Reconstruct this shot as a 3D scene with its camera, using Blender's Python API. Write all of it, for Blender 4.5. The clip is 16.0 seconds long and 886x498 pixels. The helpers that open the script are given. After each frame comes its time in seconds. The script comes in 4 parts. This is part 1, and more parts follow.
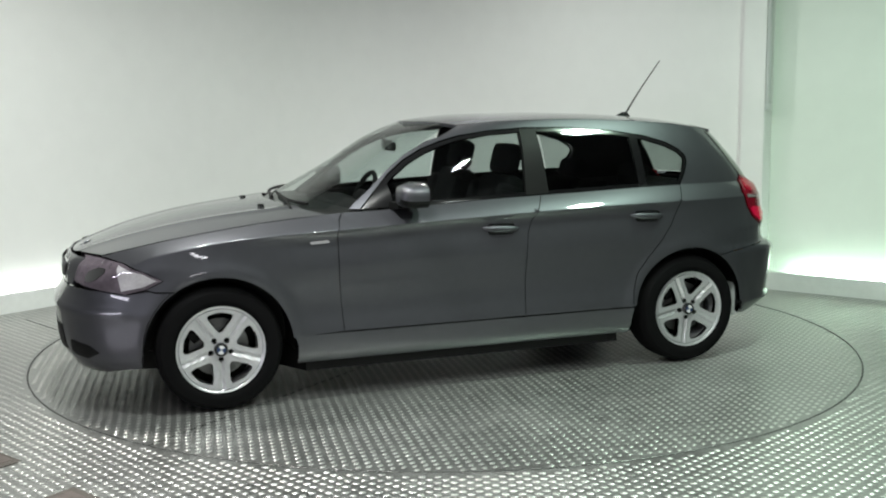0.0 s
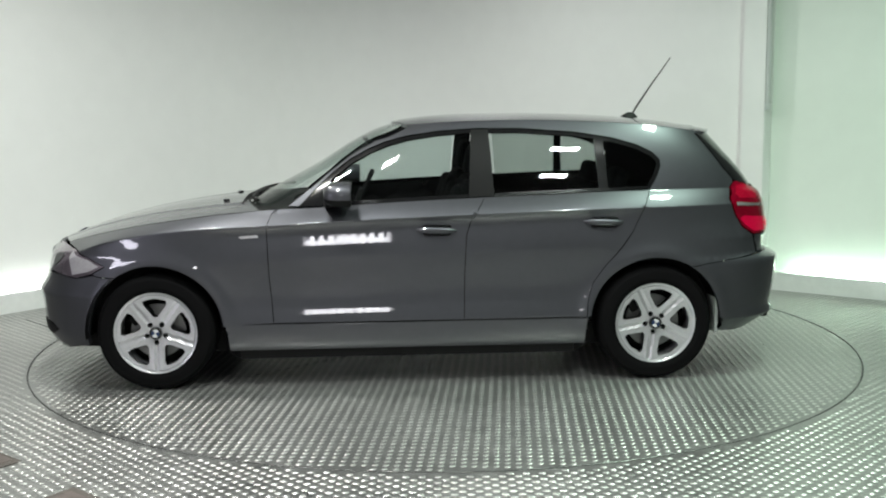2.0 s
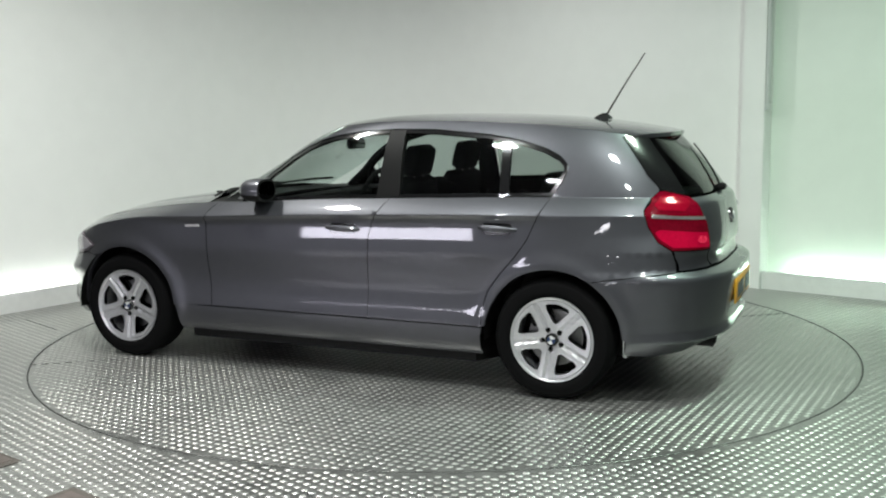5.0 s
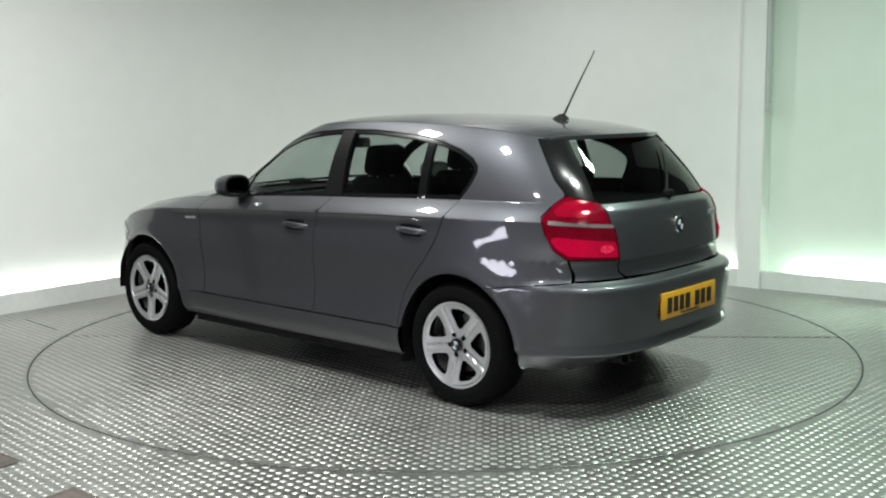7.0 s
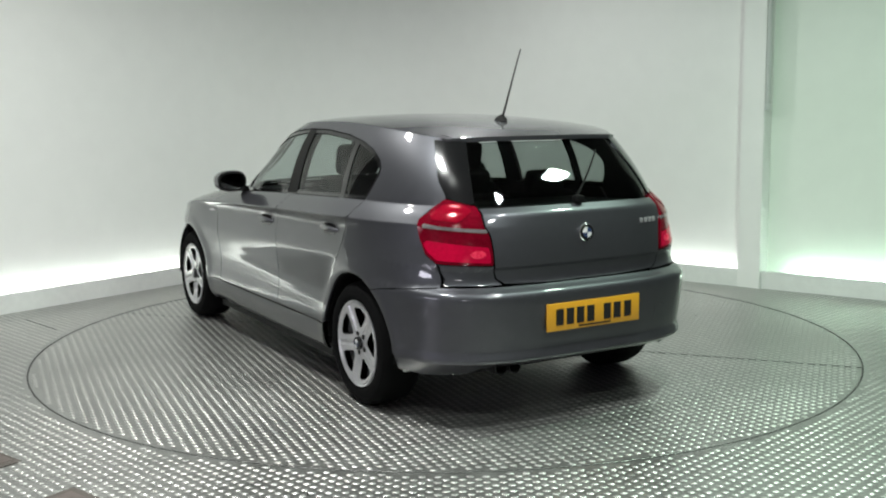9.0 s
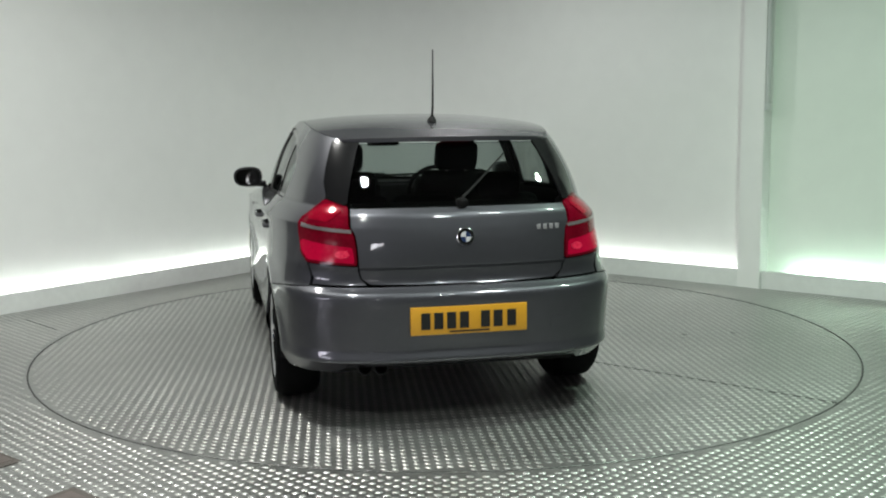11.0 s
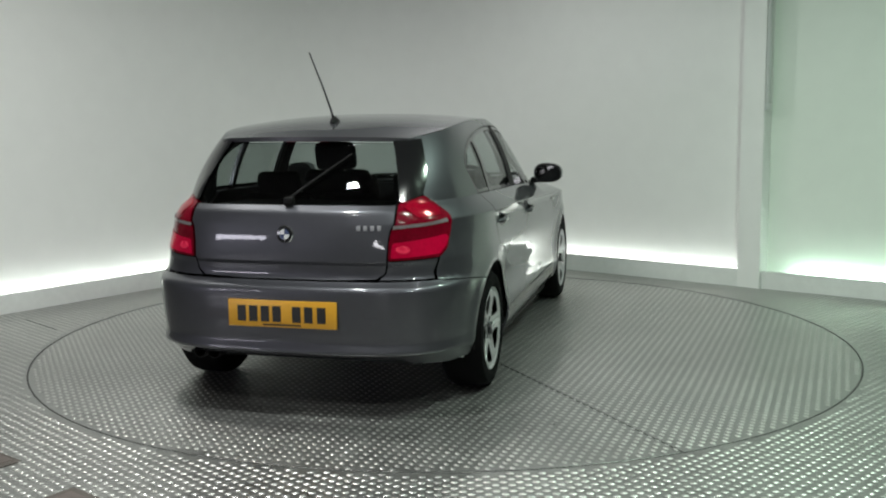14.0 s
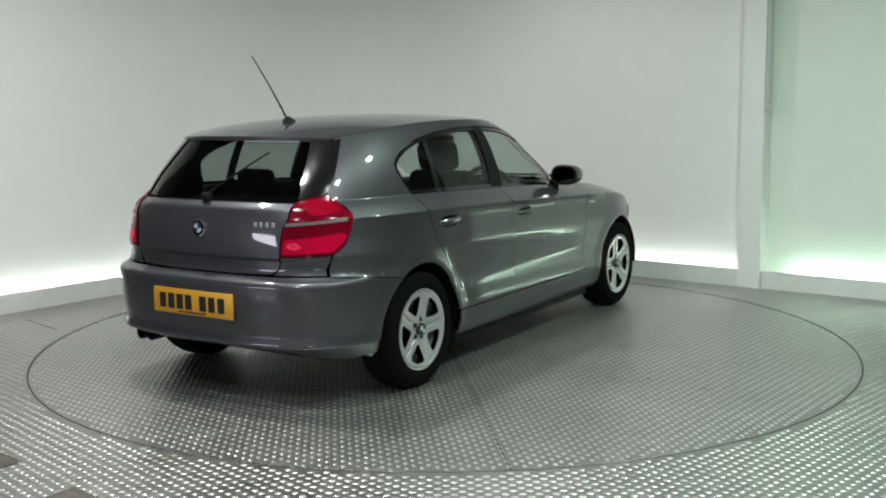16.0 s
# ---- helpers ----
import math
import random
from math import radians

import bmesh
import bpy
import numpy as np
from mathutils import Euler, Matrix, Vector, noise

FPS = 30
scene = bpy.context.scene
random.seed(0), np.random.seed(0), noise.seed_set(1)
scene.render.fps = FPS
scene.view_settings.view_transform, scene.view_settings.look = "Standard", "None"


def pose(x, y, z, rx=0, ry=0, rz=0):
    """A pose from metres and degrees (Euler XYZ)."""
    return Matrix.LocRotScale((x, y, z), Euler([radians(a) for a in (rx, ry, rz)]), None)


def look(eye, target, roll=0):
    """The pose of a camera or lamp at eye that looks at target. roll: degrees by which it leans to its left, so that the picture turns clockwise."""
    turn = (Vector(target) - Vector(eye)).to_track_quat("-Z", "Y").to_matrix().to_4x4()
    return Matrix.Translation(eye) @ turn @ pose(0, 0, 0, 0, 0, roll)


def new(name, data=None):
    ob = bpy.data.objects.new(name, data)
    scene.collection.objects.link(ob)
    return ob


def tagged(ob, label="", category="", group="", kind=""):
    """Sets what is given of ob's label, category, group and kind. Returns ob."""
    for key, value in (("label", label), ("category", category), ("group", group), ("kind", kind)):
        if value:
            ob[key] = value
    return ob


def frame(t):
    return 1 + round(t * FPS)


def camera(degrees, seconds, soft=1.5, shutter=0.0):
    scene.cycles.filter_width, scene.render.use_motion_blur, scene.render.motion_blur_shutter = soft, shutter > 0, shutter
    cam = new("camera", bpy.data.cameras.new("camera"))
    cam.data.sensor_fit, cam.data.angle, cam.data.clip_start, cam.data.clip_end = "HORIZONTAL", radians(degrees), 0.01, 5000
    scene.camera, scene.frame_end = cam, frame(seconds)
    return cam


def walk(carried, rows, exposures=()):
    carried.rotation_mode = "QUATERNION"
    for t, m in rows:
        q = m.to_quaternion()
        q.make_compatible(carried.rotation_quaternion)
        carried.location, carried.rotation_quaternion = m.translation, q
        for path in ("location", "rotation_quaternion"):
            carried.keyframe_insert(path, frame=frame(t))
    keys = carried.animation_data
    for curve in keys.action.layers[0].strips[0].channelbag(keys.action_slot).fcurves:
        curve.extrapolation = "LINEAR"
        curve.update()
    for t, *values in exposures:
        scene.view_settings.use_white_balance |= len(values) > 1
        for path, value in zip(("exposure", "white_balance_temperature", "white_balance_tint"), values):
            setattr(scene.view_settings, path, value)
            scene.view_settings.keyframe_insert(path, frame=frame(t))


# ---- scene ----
cam = camera(46.34, 16.0, soft=2.1)
EYE = (0.0, -6.58, 1.476)
CAM_POSE = look(EYE, (EYE[0] - 0.000852 * 5, EYE[1] + 0.990769 * 5, EYE[2] - 0.135562 * 5), -0.572)
walk(cam, [(0.0, CAM_POSE), (16.0, CAM_POSE)], [(0.0, 0.24), (4.0, 0.25), (7.0, 0.2), (9.0, 0.12), (11.4, -0.12), (12.5, -0.22), (14.5, -0.26), (16.0, -0.08)])

# ---------------------------------------------------------------- world and lights
world = bpy.data.worlds.new("world")
scene.world = world
world.use_nodes = True
world.node_tree.nodes["Background"].inputs[0].default_value = (0.9, 0.95, 1.0, 1)
world.node_tree.nodes["Background"].inputs[1].default_value = 0.05

ROOM_TOP = 3.3
CORNER = Vector((-0.714, 4.12))
ALONG_LEFT = Vector((-0.615, -0.788)).normalized()
ALONG_RIGHT = Vector((0.799, -0.601)).normalized()


def area_lamp(name, eye, target, sx, sy, watts, colour):
    data = bpy.data.lights.new(name, "AREA")
    data.shape, data.size, data.size_y, data.energy, data.color = "RECTANGLE", sx, sy, watts, colour
    ob = new(name, data)
    ob.matrix_world = look(eye, target)
    return ob


# square ceiling lamps, the one at y = 1.3 added to brighten the back corner; two light panels behind the camera
for lx, ly, watts, colour in ((-0.95, -2.2, 60, (0.94, 0.98, 0.95)), (1.2, -2.7, 56, (0.92, 1.0, 0.94)), (-1.9, -0.7, 56, (0.97, 0.98, 0.93)), (2.1, -1.2, 60, (0.72, 1.0, 0.80)),
                              (0.25, 1.3, 24, (0.96, 0.98, 0.95)), (-1.4, -4.6, 48, (0.97, 0.98, 0.96)), (1.4, -4.6, 48, (0.90, 1.0, 0.94))):
    area_lamp("ceiling_lamp", (lx, ly, 3.22), (lx, ly + 0.01, 0), 0.26, 0.26, watts, colour)
area_lamp("panel_lamp", (-0.5, -7.85, 1.2), (-0.2, 0, 0.9), 1.1, 0.13, 10, (0.96, 0.96, 1.0))
area_lamp("panel_lamp", (-4.63, -4.81, 1.1), (-0.3, 0, 0.8), 1.9, 0.36, 34, (0.89, 0.87, 1.0))


# ---------------------------------------------------------------- materials
def material(name, colour, rough=0.5, metal=0.0, coat=0.0, scale=40.0, vary=0.08, bump=0.0, emit=None, power=0.0, bump_scale=200.0, spec=0.5):
    m = bpy.data.materials.new(name)
    m.use_nodes = True
    nt = m.node_tree
    b = nt.nodes["Principled BSDF"]
    b.inputs["Roughness"].default_value = rough
    b.inputs["Metallic"].default_value = metal
    b.inputs["Specular IOR Level"].default_value = spec
    b.inputs["Coat Weight"].default_value = coat
    b.inputs["Coat Roughness"].default_value = 0.04
    b.inputs["Base Color"].default_value = (*colour, 1)
    if vary > 0:
        tc = nt.nodes.new("ShaderNodeTexCoord")
        total = None
        for s, d in ((scale, 3), (scale * 0.08, 2)):
            n = nt.nodes.new("ShaderNodeTexNoise")
            n.inputs["Scale"].default_value, n.inputs["Detail"].default_value = s, d
            nt.links.new(tc.outputs["Object"], n.inputs["Vector"])
            if total is None:
                total = n.outputs["Fac"]
            else:
                mx = nt.nodes.new("ShaderNodeMath")
                mx.operation = "ADD"
                nt.links.new(total, mx.inputs[0])
                nt.links.new(n.outputs["Fac"], mx.inputs[1])
                total = mx.outputs[0]
        mr = nt.nodes.new("ShaderNodeMapRange")
        mr.inputs["From Min"].default_value, mr.inputs["From Max"].default_value = 0.6, 1.4
        mr.inputs["To Min"].default_value, mr.inputs["To Max"].default_value = 1 - vary, 1 + vary
        nt.links.new(total, mr.inputs["Value"])
        mul = nt.nodes.new("ShaderNodeVectorMath")
        mul.operation = "SCALE"
        mul.inputs[0].default_value = colour
        nt.links.new(mr.outputs[0], mul.inputs["Scale"])
        nt.links.new(mul.outputs[0], b.inputs["Base Color"])
        rr = nt.nodes.new("ShaderNodeMath")
        rr.operation = "MULTIPLY"
        rr.inputs[1].default_value = rough
        nt.links.new(mr.outputs[0], rr.inputs[0])
        nt.links.new(rr.outputs[0], b.inputs["Roughness"])
        if bump > 0:
            n = nt.nodes.new("ShaderNodeTexNoise")
            n.inputs["Scale"].default_value, n.inputs["Detail"].default_value = bump_scale, 4
            nt.links.new(tc.outputs["Object"], n.inputs["Vector"])
            bp = nt.nodes.new("ShaderNodeBump")
            bp.inputs["Strength"].default_value, bp.inputs["Distance"].default_value = bump, 0.002
            nt.links.new(n.outputs["Fac"], bp.inputs["Height"])
            nt.links.new(bp.outputs[0], b.inputs["Normal"])
    if emit:
        b.inputs["Emission Color"].default_value = (*emit, 1)
        b.inputs["Emission Strength"].default_value = power
    return m


def glass_material(name, tint):
    m = bpy.data.materials.new(name)
    m.use_nodes = True
    nt = m.node_tree
    nt.nodes.remove(nt.nodes["Principled BSDF"])
    out = nt.nodes["Material Output"]
    tr = nt.nodes.new("ShaderNodeBsdfTransparent")
    tr.inputs[0].default_value = (*tint, 1)
    gl = nt.nodes.new("ShaderNodeBsdfGlossy")
    gl.inputs["Roughness"].default_value = 0.02
    lw = nt.nodes.new("ShaderNodeLayerWeight")
    lw.inputs[0].default_value = 0.5
    pw = nt.nodes.new("ShaderNodeMath")
    pw.operation, pw.inputs[1].default_value = "POWER", 5.0
    nt.links.new(lw.outputs["Facing"], pw.inputs[0])
    fr = nt.nodes.new("ShaderNodeMath")
    fr.operation = "MULTIPLY_ADD"
    fr.inputs[1].default_value, fr.inputs[2].default_value = 0.93, 0.055
    nt.links.new(pw.outputs[0], fr.inputs[0])
    mx = nt.nodes.new("ShaderNodeMixShader")
    nt.links.new(fr.outputs[0], mx.inputs[0])
    nt.links.new(tr.outputs[0], mx.inputs[1])
    nt.links.new(gl.outputs[0], mx.inputs[2])
    nt.links.new(mx.outputs[0], out.inputs[0])
    return m


WALL = material("white_wall_paint", (0.78, 0.79, 0.77), 0.6, vary=0.025, scale=6, bump=0.1)
# white wall paint with the tubes' green light tinted into its colour
WALL_GREEN_LIT = material("green_lit_wall_paint", (0.76, 0.82, 0.75), 0.6, vary=0.025, scale=6, bump=0.1)
KICK = material("white_kickboard_paint", (0.72, 0.74, 0.72), 0.45, vary=0.06, scale=20)
DARKWALL = material("dark_grey_wall_paint", (0.09, 0.09, 0.09), 0.7, vary=0.08, scale=6)
CEILING = material("dark_ceiling_paint", (0.14, 0.14, 0.138), 0.8, vary=0.04, scale=5)
TUBE = material("light_tube", (0.9, 0.9, 0.9), 0.4, vary=0, emit=(0.96, 1.0, 0.96), power=10)
TUBE_GREEN = material("light_tube_green", (0.9, 0.9, 0.9), 0.4, vary=0, emit=(0.74, 1.0, 0.84), power=22)
PLATE = material("tread_plate_metal", (0.30, 0.30, 0.288), 0.36, metal=0.8, vary=0.28, scale=10, bump=0.15)
STUD = material("worn_stud_metal", (0.60, 0.60, 0.58), 0.34, metal=0.85, vary=0.22, scale=18)
GAP = material("dark_gap", (0.02, 0.02, 0.02), 0.7, vary=0.1)
HATCH = material("rusty_hatch_frame", (0.10, 0.085, 0.075), 0.6, metal=0.3, vary=0.3, scale=25)
HATCH_TOP = material("worn_hatch_plate", (0.13, 0.105, 0.095), 0.5, metal=0.4, vary=0.3, scale=25)
CONDUIT = material("grey_conduit", (0.5, 0.53, 0.51), 0.5, vary=0.05)

PAINT = material("metallic_grey_paint", (0.072, 0.073, 0.083), 0.45, metal=0.72, coat=1.0, vary=0.05, scale=300)
BLACK = material("black_plastic", (0.005, 0.005, 0.005), 0.5, spec=0.15, vary=0.12, scale=60, bump=0.1)
GLOSS = material("gloss_black_trim", (0.006, 0.006, 0.0065), 0.15, coat=0.5, vary=0.05)
RUBBER = material("tyre_rubber", (0.0045, 0.0045, 0.0047), 0.85, spec=0.06, vary=0.15, scale=50, bump=0.2)
ALLOY = material("silver_alloy", (0.58, 0.58, 0.595), 0.3, metal=0.62, coat=0.4, vary=0.05, scale=60)
STEEL = material("brake_steel", (0.25, 0.25, 0.25), 0.4, metal=0.9, vary=0.15)
CHROME = material("chrome", (0.8, 0.8, 0.8), 0.08, metal=1.0, vary=0.03)
SILVERWRITE = material("silver_lettering", (0.4, 0.4, 0.41), 0.4, metal=0.5, vary=0.03)
RED = material("red_lamp_lens", (0.11, 0.001, 0.008), 0.15, coat=0.1, spec=0.2, vary=0.35, scale=60, bump=0.12, bump_scale=70, emit=(1, 0.01, 0.05), power=0.02)
RED_LIT = material("lit_red_lamp_lens", (0.24, 0.001, 0.016), 0.15, coat=0.1, spec=0.2, vary=0.35, scale=60, bump=0.12, bump_scale=70, emit=(1, 0.006, 0.08), power=0.17)
RED_CORE = material("glowing_bulb_core", (0.4, 0.02, 0.04), 0.3, vary=0.2, scale=60, emit=(1, 0.015, 0.11), power=0.27)
RED_BRIGHT = material("bright_red_reflector", (0.24, 0.002, 0.015), 0.12, metal=0.2, coat=0.15, spec=0.25, vary=0.35, scale=90, bump=0.15, bump_scale=90, emit=(1, 0.01, 0.05), power=0.03)
CLEARLENS = material("clear_lamp_lens", (0.5, 0.48, 0.5), 0.12, metal=0.2, coat=0.8, vary=0.2, scale=90)
BAND = material("smoked_lamp_band", (0.22, 0.20, 0.20), 0.15, metal=0.3, coat=0.8, vary=0.3, scale=120)
LAMP_INNER = material("headlamp_inner", (0.2, 0.165, 0.195), 0.2, metal=0.5, coat=0.8, vary=0.3, scale=30)
YELLOW = material("yellow_plate", (0.66, 0.33, 0.02), 0.4, vary=0.04)
INK = material("black_ink", (0.012, 0.012, 0.012), 0.4, vary=0)
BLUE = material("badge_blue", (0.02, 0.035, 0.09), 0.2, coat=0.6, vary=0)
WHITE = material("badge_white", (0.6, 0.6, 0.6), 0.2, coat=0.6, vary=0)
SEAT = material("black_seat_fabric", (0.006, 0.006, 0.0065), 0.9, spec=0.1, vary=0.15, scale=120, bump=0.3)
TRIM = material("dark_cabin_trim", (0.006, 0.006, 0.0062), 0.75, spec=0.15, vary=0.1, scale=60, bump=0.15)
LINING = material("grey_headlining", (0.16, 0.16, 0.155), 0.9, vary=0.06, scale=80)
GLASS = glass_material("window_glass", (0.74, 0.80, 0.78))
DARKGLASS = glass_material("tinted_rear_glass", (0.62, 0.67, 0.65))
REARGLASS = glass_material("dark_tailgate_glass", (0.5, 0.54, 0.525))
MIRROR = material("mirror_glass", (0.07, 0.07, 0.07), 0.05, metal=1.0, vary=0)


# ---------------------------------------------------------------- building helpers
def mesh_object(name, bm, mat, parent=None, label="", smooth=35):
    me = bpy.data.meshes.new(name)
    bmesh.ops.recalc_face_normals(bm, faces=bm.faces)
    bm.to_mesh(me)
    bm.free()
    me.materials.append(mat)
    if smooth:
        me.shade_smooth()
        me.set_sharp_from_angle(angle=radians(smooth))
    ob = new(name, me)
    if parent:
        ob.parent = parent
    if label:
        ob["label"] = label
    return ob


part = mesh_object


def box(bm, size, at=(0, 0, 0), bevel=0.0, m=None):
    r = bmesh.ops.create_cube(bm, size=1)
    vs = r["verts"]
    bmesh.ops.scale(bm, vec=size, verts=vs)
    if bevel:
        es = list({e for v in vs for e in v.link_edges})
        out = bmesh.ops.bevel(bm, geom=es, offset=bevel, segments=2, affect="EDGES", profile=0.5)
        vs = list({v for f in out["faces"] for v in f.verts} | {v for v in vs if v.is_valid})
    if m is not None:
        bmesh.ops.transform(bm, matrix=m, verts=vs)
    bmesh.ops.translate(bm, vec=at, verts=vs)
    return bm


def prism(bm, ring_a, ring_b):
    """A closed solid between two rings of equal length."""
    a = [bm.verts.new(p) for p in ring_a]
    b = [bm.verts.new(p) for p in ring_b]
    n = len(a)
    for i in range(n):
        bm.faces.new((a[i], a[(i + 1) % n], b[(i + 1) % n], b[i]))
    bm.faces.new(a[::-1])
    bm.faces.new(b)
    return bm


def lathe(bm, profile, segments=48, axis="Y", closed=False, caps=False):
    """Turn (radius, height) pairs round an axis."""
    rings = []
    for r, h in profile:
        ring = []
        for k in range(segments):
            a = 2 * math.pi * k / segments
            c, s = r * math.cos(a), r * math.sin(a)
            ring.append(bm.verts.new((c, h, s) if axis == "Y" else (c, s, h)))
        rings.append(ring)
    pairs = list(zip(rings, rings[1:])) + ([(rings[-1], rings[0])] if closed else [])
    for p, q in pairs:
        for k in range(segments):
            bm.faces.new((p[k], p[(k + 1) % segments], q[(k + 1) % segments], q[k]))
    if caps:
        for ring in (rings[0], rings[-1]):
            if (ring[0].co - ring[segments // 2].co).length > 1e-5:
                bm.faces.new(ring)
    return bm


def tube(bm, points, radius, segments=8, taper=None):
    pts = [Vector(p) for p in points]
    rings = []
    for i, p in enumerate(pts):
        d = (pts[min(i + 1, len(pts) - 1)] - pts[max(i - 1, 0)]).normalized()
        q = d.to_track_quat("Z", "Y").to_matrix()
        r = radius if taper is None else radius + (taper - radius) * i / (len(pts) - 1)
        rings.append([bm.verts.new(p + q @ Vector((r * math.cos(2 * math.pi * k / segments), r * math.sin(2 * math.pi * k / segments), 0))) for k in range(segments)])
    for a, b in zip(rings, rings[1:]):
        for k in range(segments):
            bm.faces.new((a[k], a[(k + 1) % segments], b[(k + 1) % segments], b[k]))
    bm.faces.new(rings[0][::-1])
    bm.faces.new(rings[-1])
    return bm


def curve(*pairs):
    """A smooth monotone curve through (x, y) pairs."""
    xs = [p[0] for p in pairs]
    ys = [p[1] for p in pairs]
    if xs[0] > xs[-1]:
        xs, ys = xs[::-1], ys[::-1]
    n = len(xs)
    d = [(ys[i + 1] - ys[i]) / (xs[i + 1] - xs[i]) for i in range(n - 1)]
    m = [d[0]] + [0 if d[i - 1] * d[i] <= 0 else 2 * d[i - 1] * d[i] / (d[i - 1] + d[i]) for i in range(1, n - 1)] + [d[-1]]

    def f(x):
        if x <= xs[0]:
            return ys[0] + m[0] * max(x - xs[0], -0.05)
        if x >= xs[-1]:
            return ys[-1] + m[-1] * min(x - xs[-1], 0.05)
        i = 0
        while x > xs[i + 1]:
            i += 1
        h = xs[i + 1] - xs[i]
        t = (x - xs[i]) / h
        return (2 * t**3 - 3 * t * t + 1) * ys[i] + (t**3 - 2 * t * t + t) * h * m[i] + (3 * t * t - 2 * t**3) * ys[i + 1] + (t**3 - t * t) * h * m[i + 1]

    return f


def inside(poly, x, y):
    hit = False
    for (x1, y1), (x2, y2) in zip(poly, poly[1:] + poly[:1]):
        if (y1 > y) != (y2 > y) and x < (x2 - x1) * (y - y1) / (y2 - y1) + x1:
            hit = not hit
    return hit


def near_edge(poly, x, y):
    best = 9.0
    for (x1, y1), (x2, y2) in zip(poly, poly[1:] + poly[:1]):
        dx, dy = x2 - x1, y2 - y1
        t = max(0, min(1, ((x - x1) * dx + (y - y1) * dy) / (dx * dx + dy * dy + 1e-12)))
        best = min(best, math.hypot(x1 + t * dx - x, y1 + t * dy - y))
    return best


def dense(poly, step):
    out = []
    for (x1, y1), (x2, y2) in zip(poly, poly[1:] + poly[:1]):
        n = max(1, math.ceil(math.hypot(x2 - x1, y2 - y1) / step))
        out += [(x1 + (x2 - x1) * k / n, y1 + (y2 - y1) * k / n) for k in range(n)]
    return out


def shrink(poly, gap):
    area = sum(x1 * y2 - x2 * y1 for (x1, y1), (x2, y2) in zip(poly, poly[1:] + poly[:1]))
    s = 1 if area > 0 else -1
    out = []
    for i, (x, y) in enumerate(poly):
        (xa, ya), (xb, yb) = poly[i - 1], poly[(i + 1) % len(poly)]
        dx, dy = xb - xa, yb - ya
        l = math.hypot(dx, dy) + 1e-9
        out.append((x - s * dy / l * gap, y + s * dx / l * gap))
    return out


def rounded(poly, r, n=5):
    """The polygon with its corners rounded."""
    out = []
    for i, p in enumerate(poly):
        p, a, b = Vector(p), Vector(poly[i - 1]), Vector(poly[(i + 1) % len(poly)])
        da, db = a - p, b - p
        ra, rb = min(r, da.length * 0.45), min(r, db.length * 0.45)
        s, e = p + da.normalized() * ra, p + db.normalized() * rb
        for k in range(n + 1):
            t = k / n
            q = s * (1 - t) ** 2 + p * 2 * t * (1 - t) + e * t * t
            out.append((q.x, q.y))
    return out


from mathutils.geometry import delaunay_2d_cdt


def outward(p):
    return p - Vector((max(-1.2, min(1.2, p.x)), 0, 0.6))


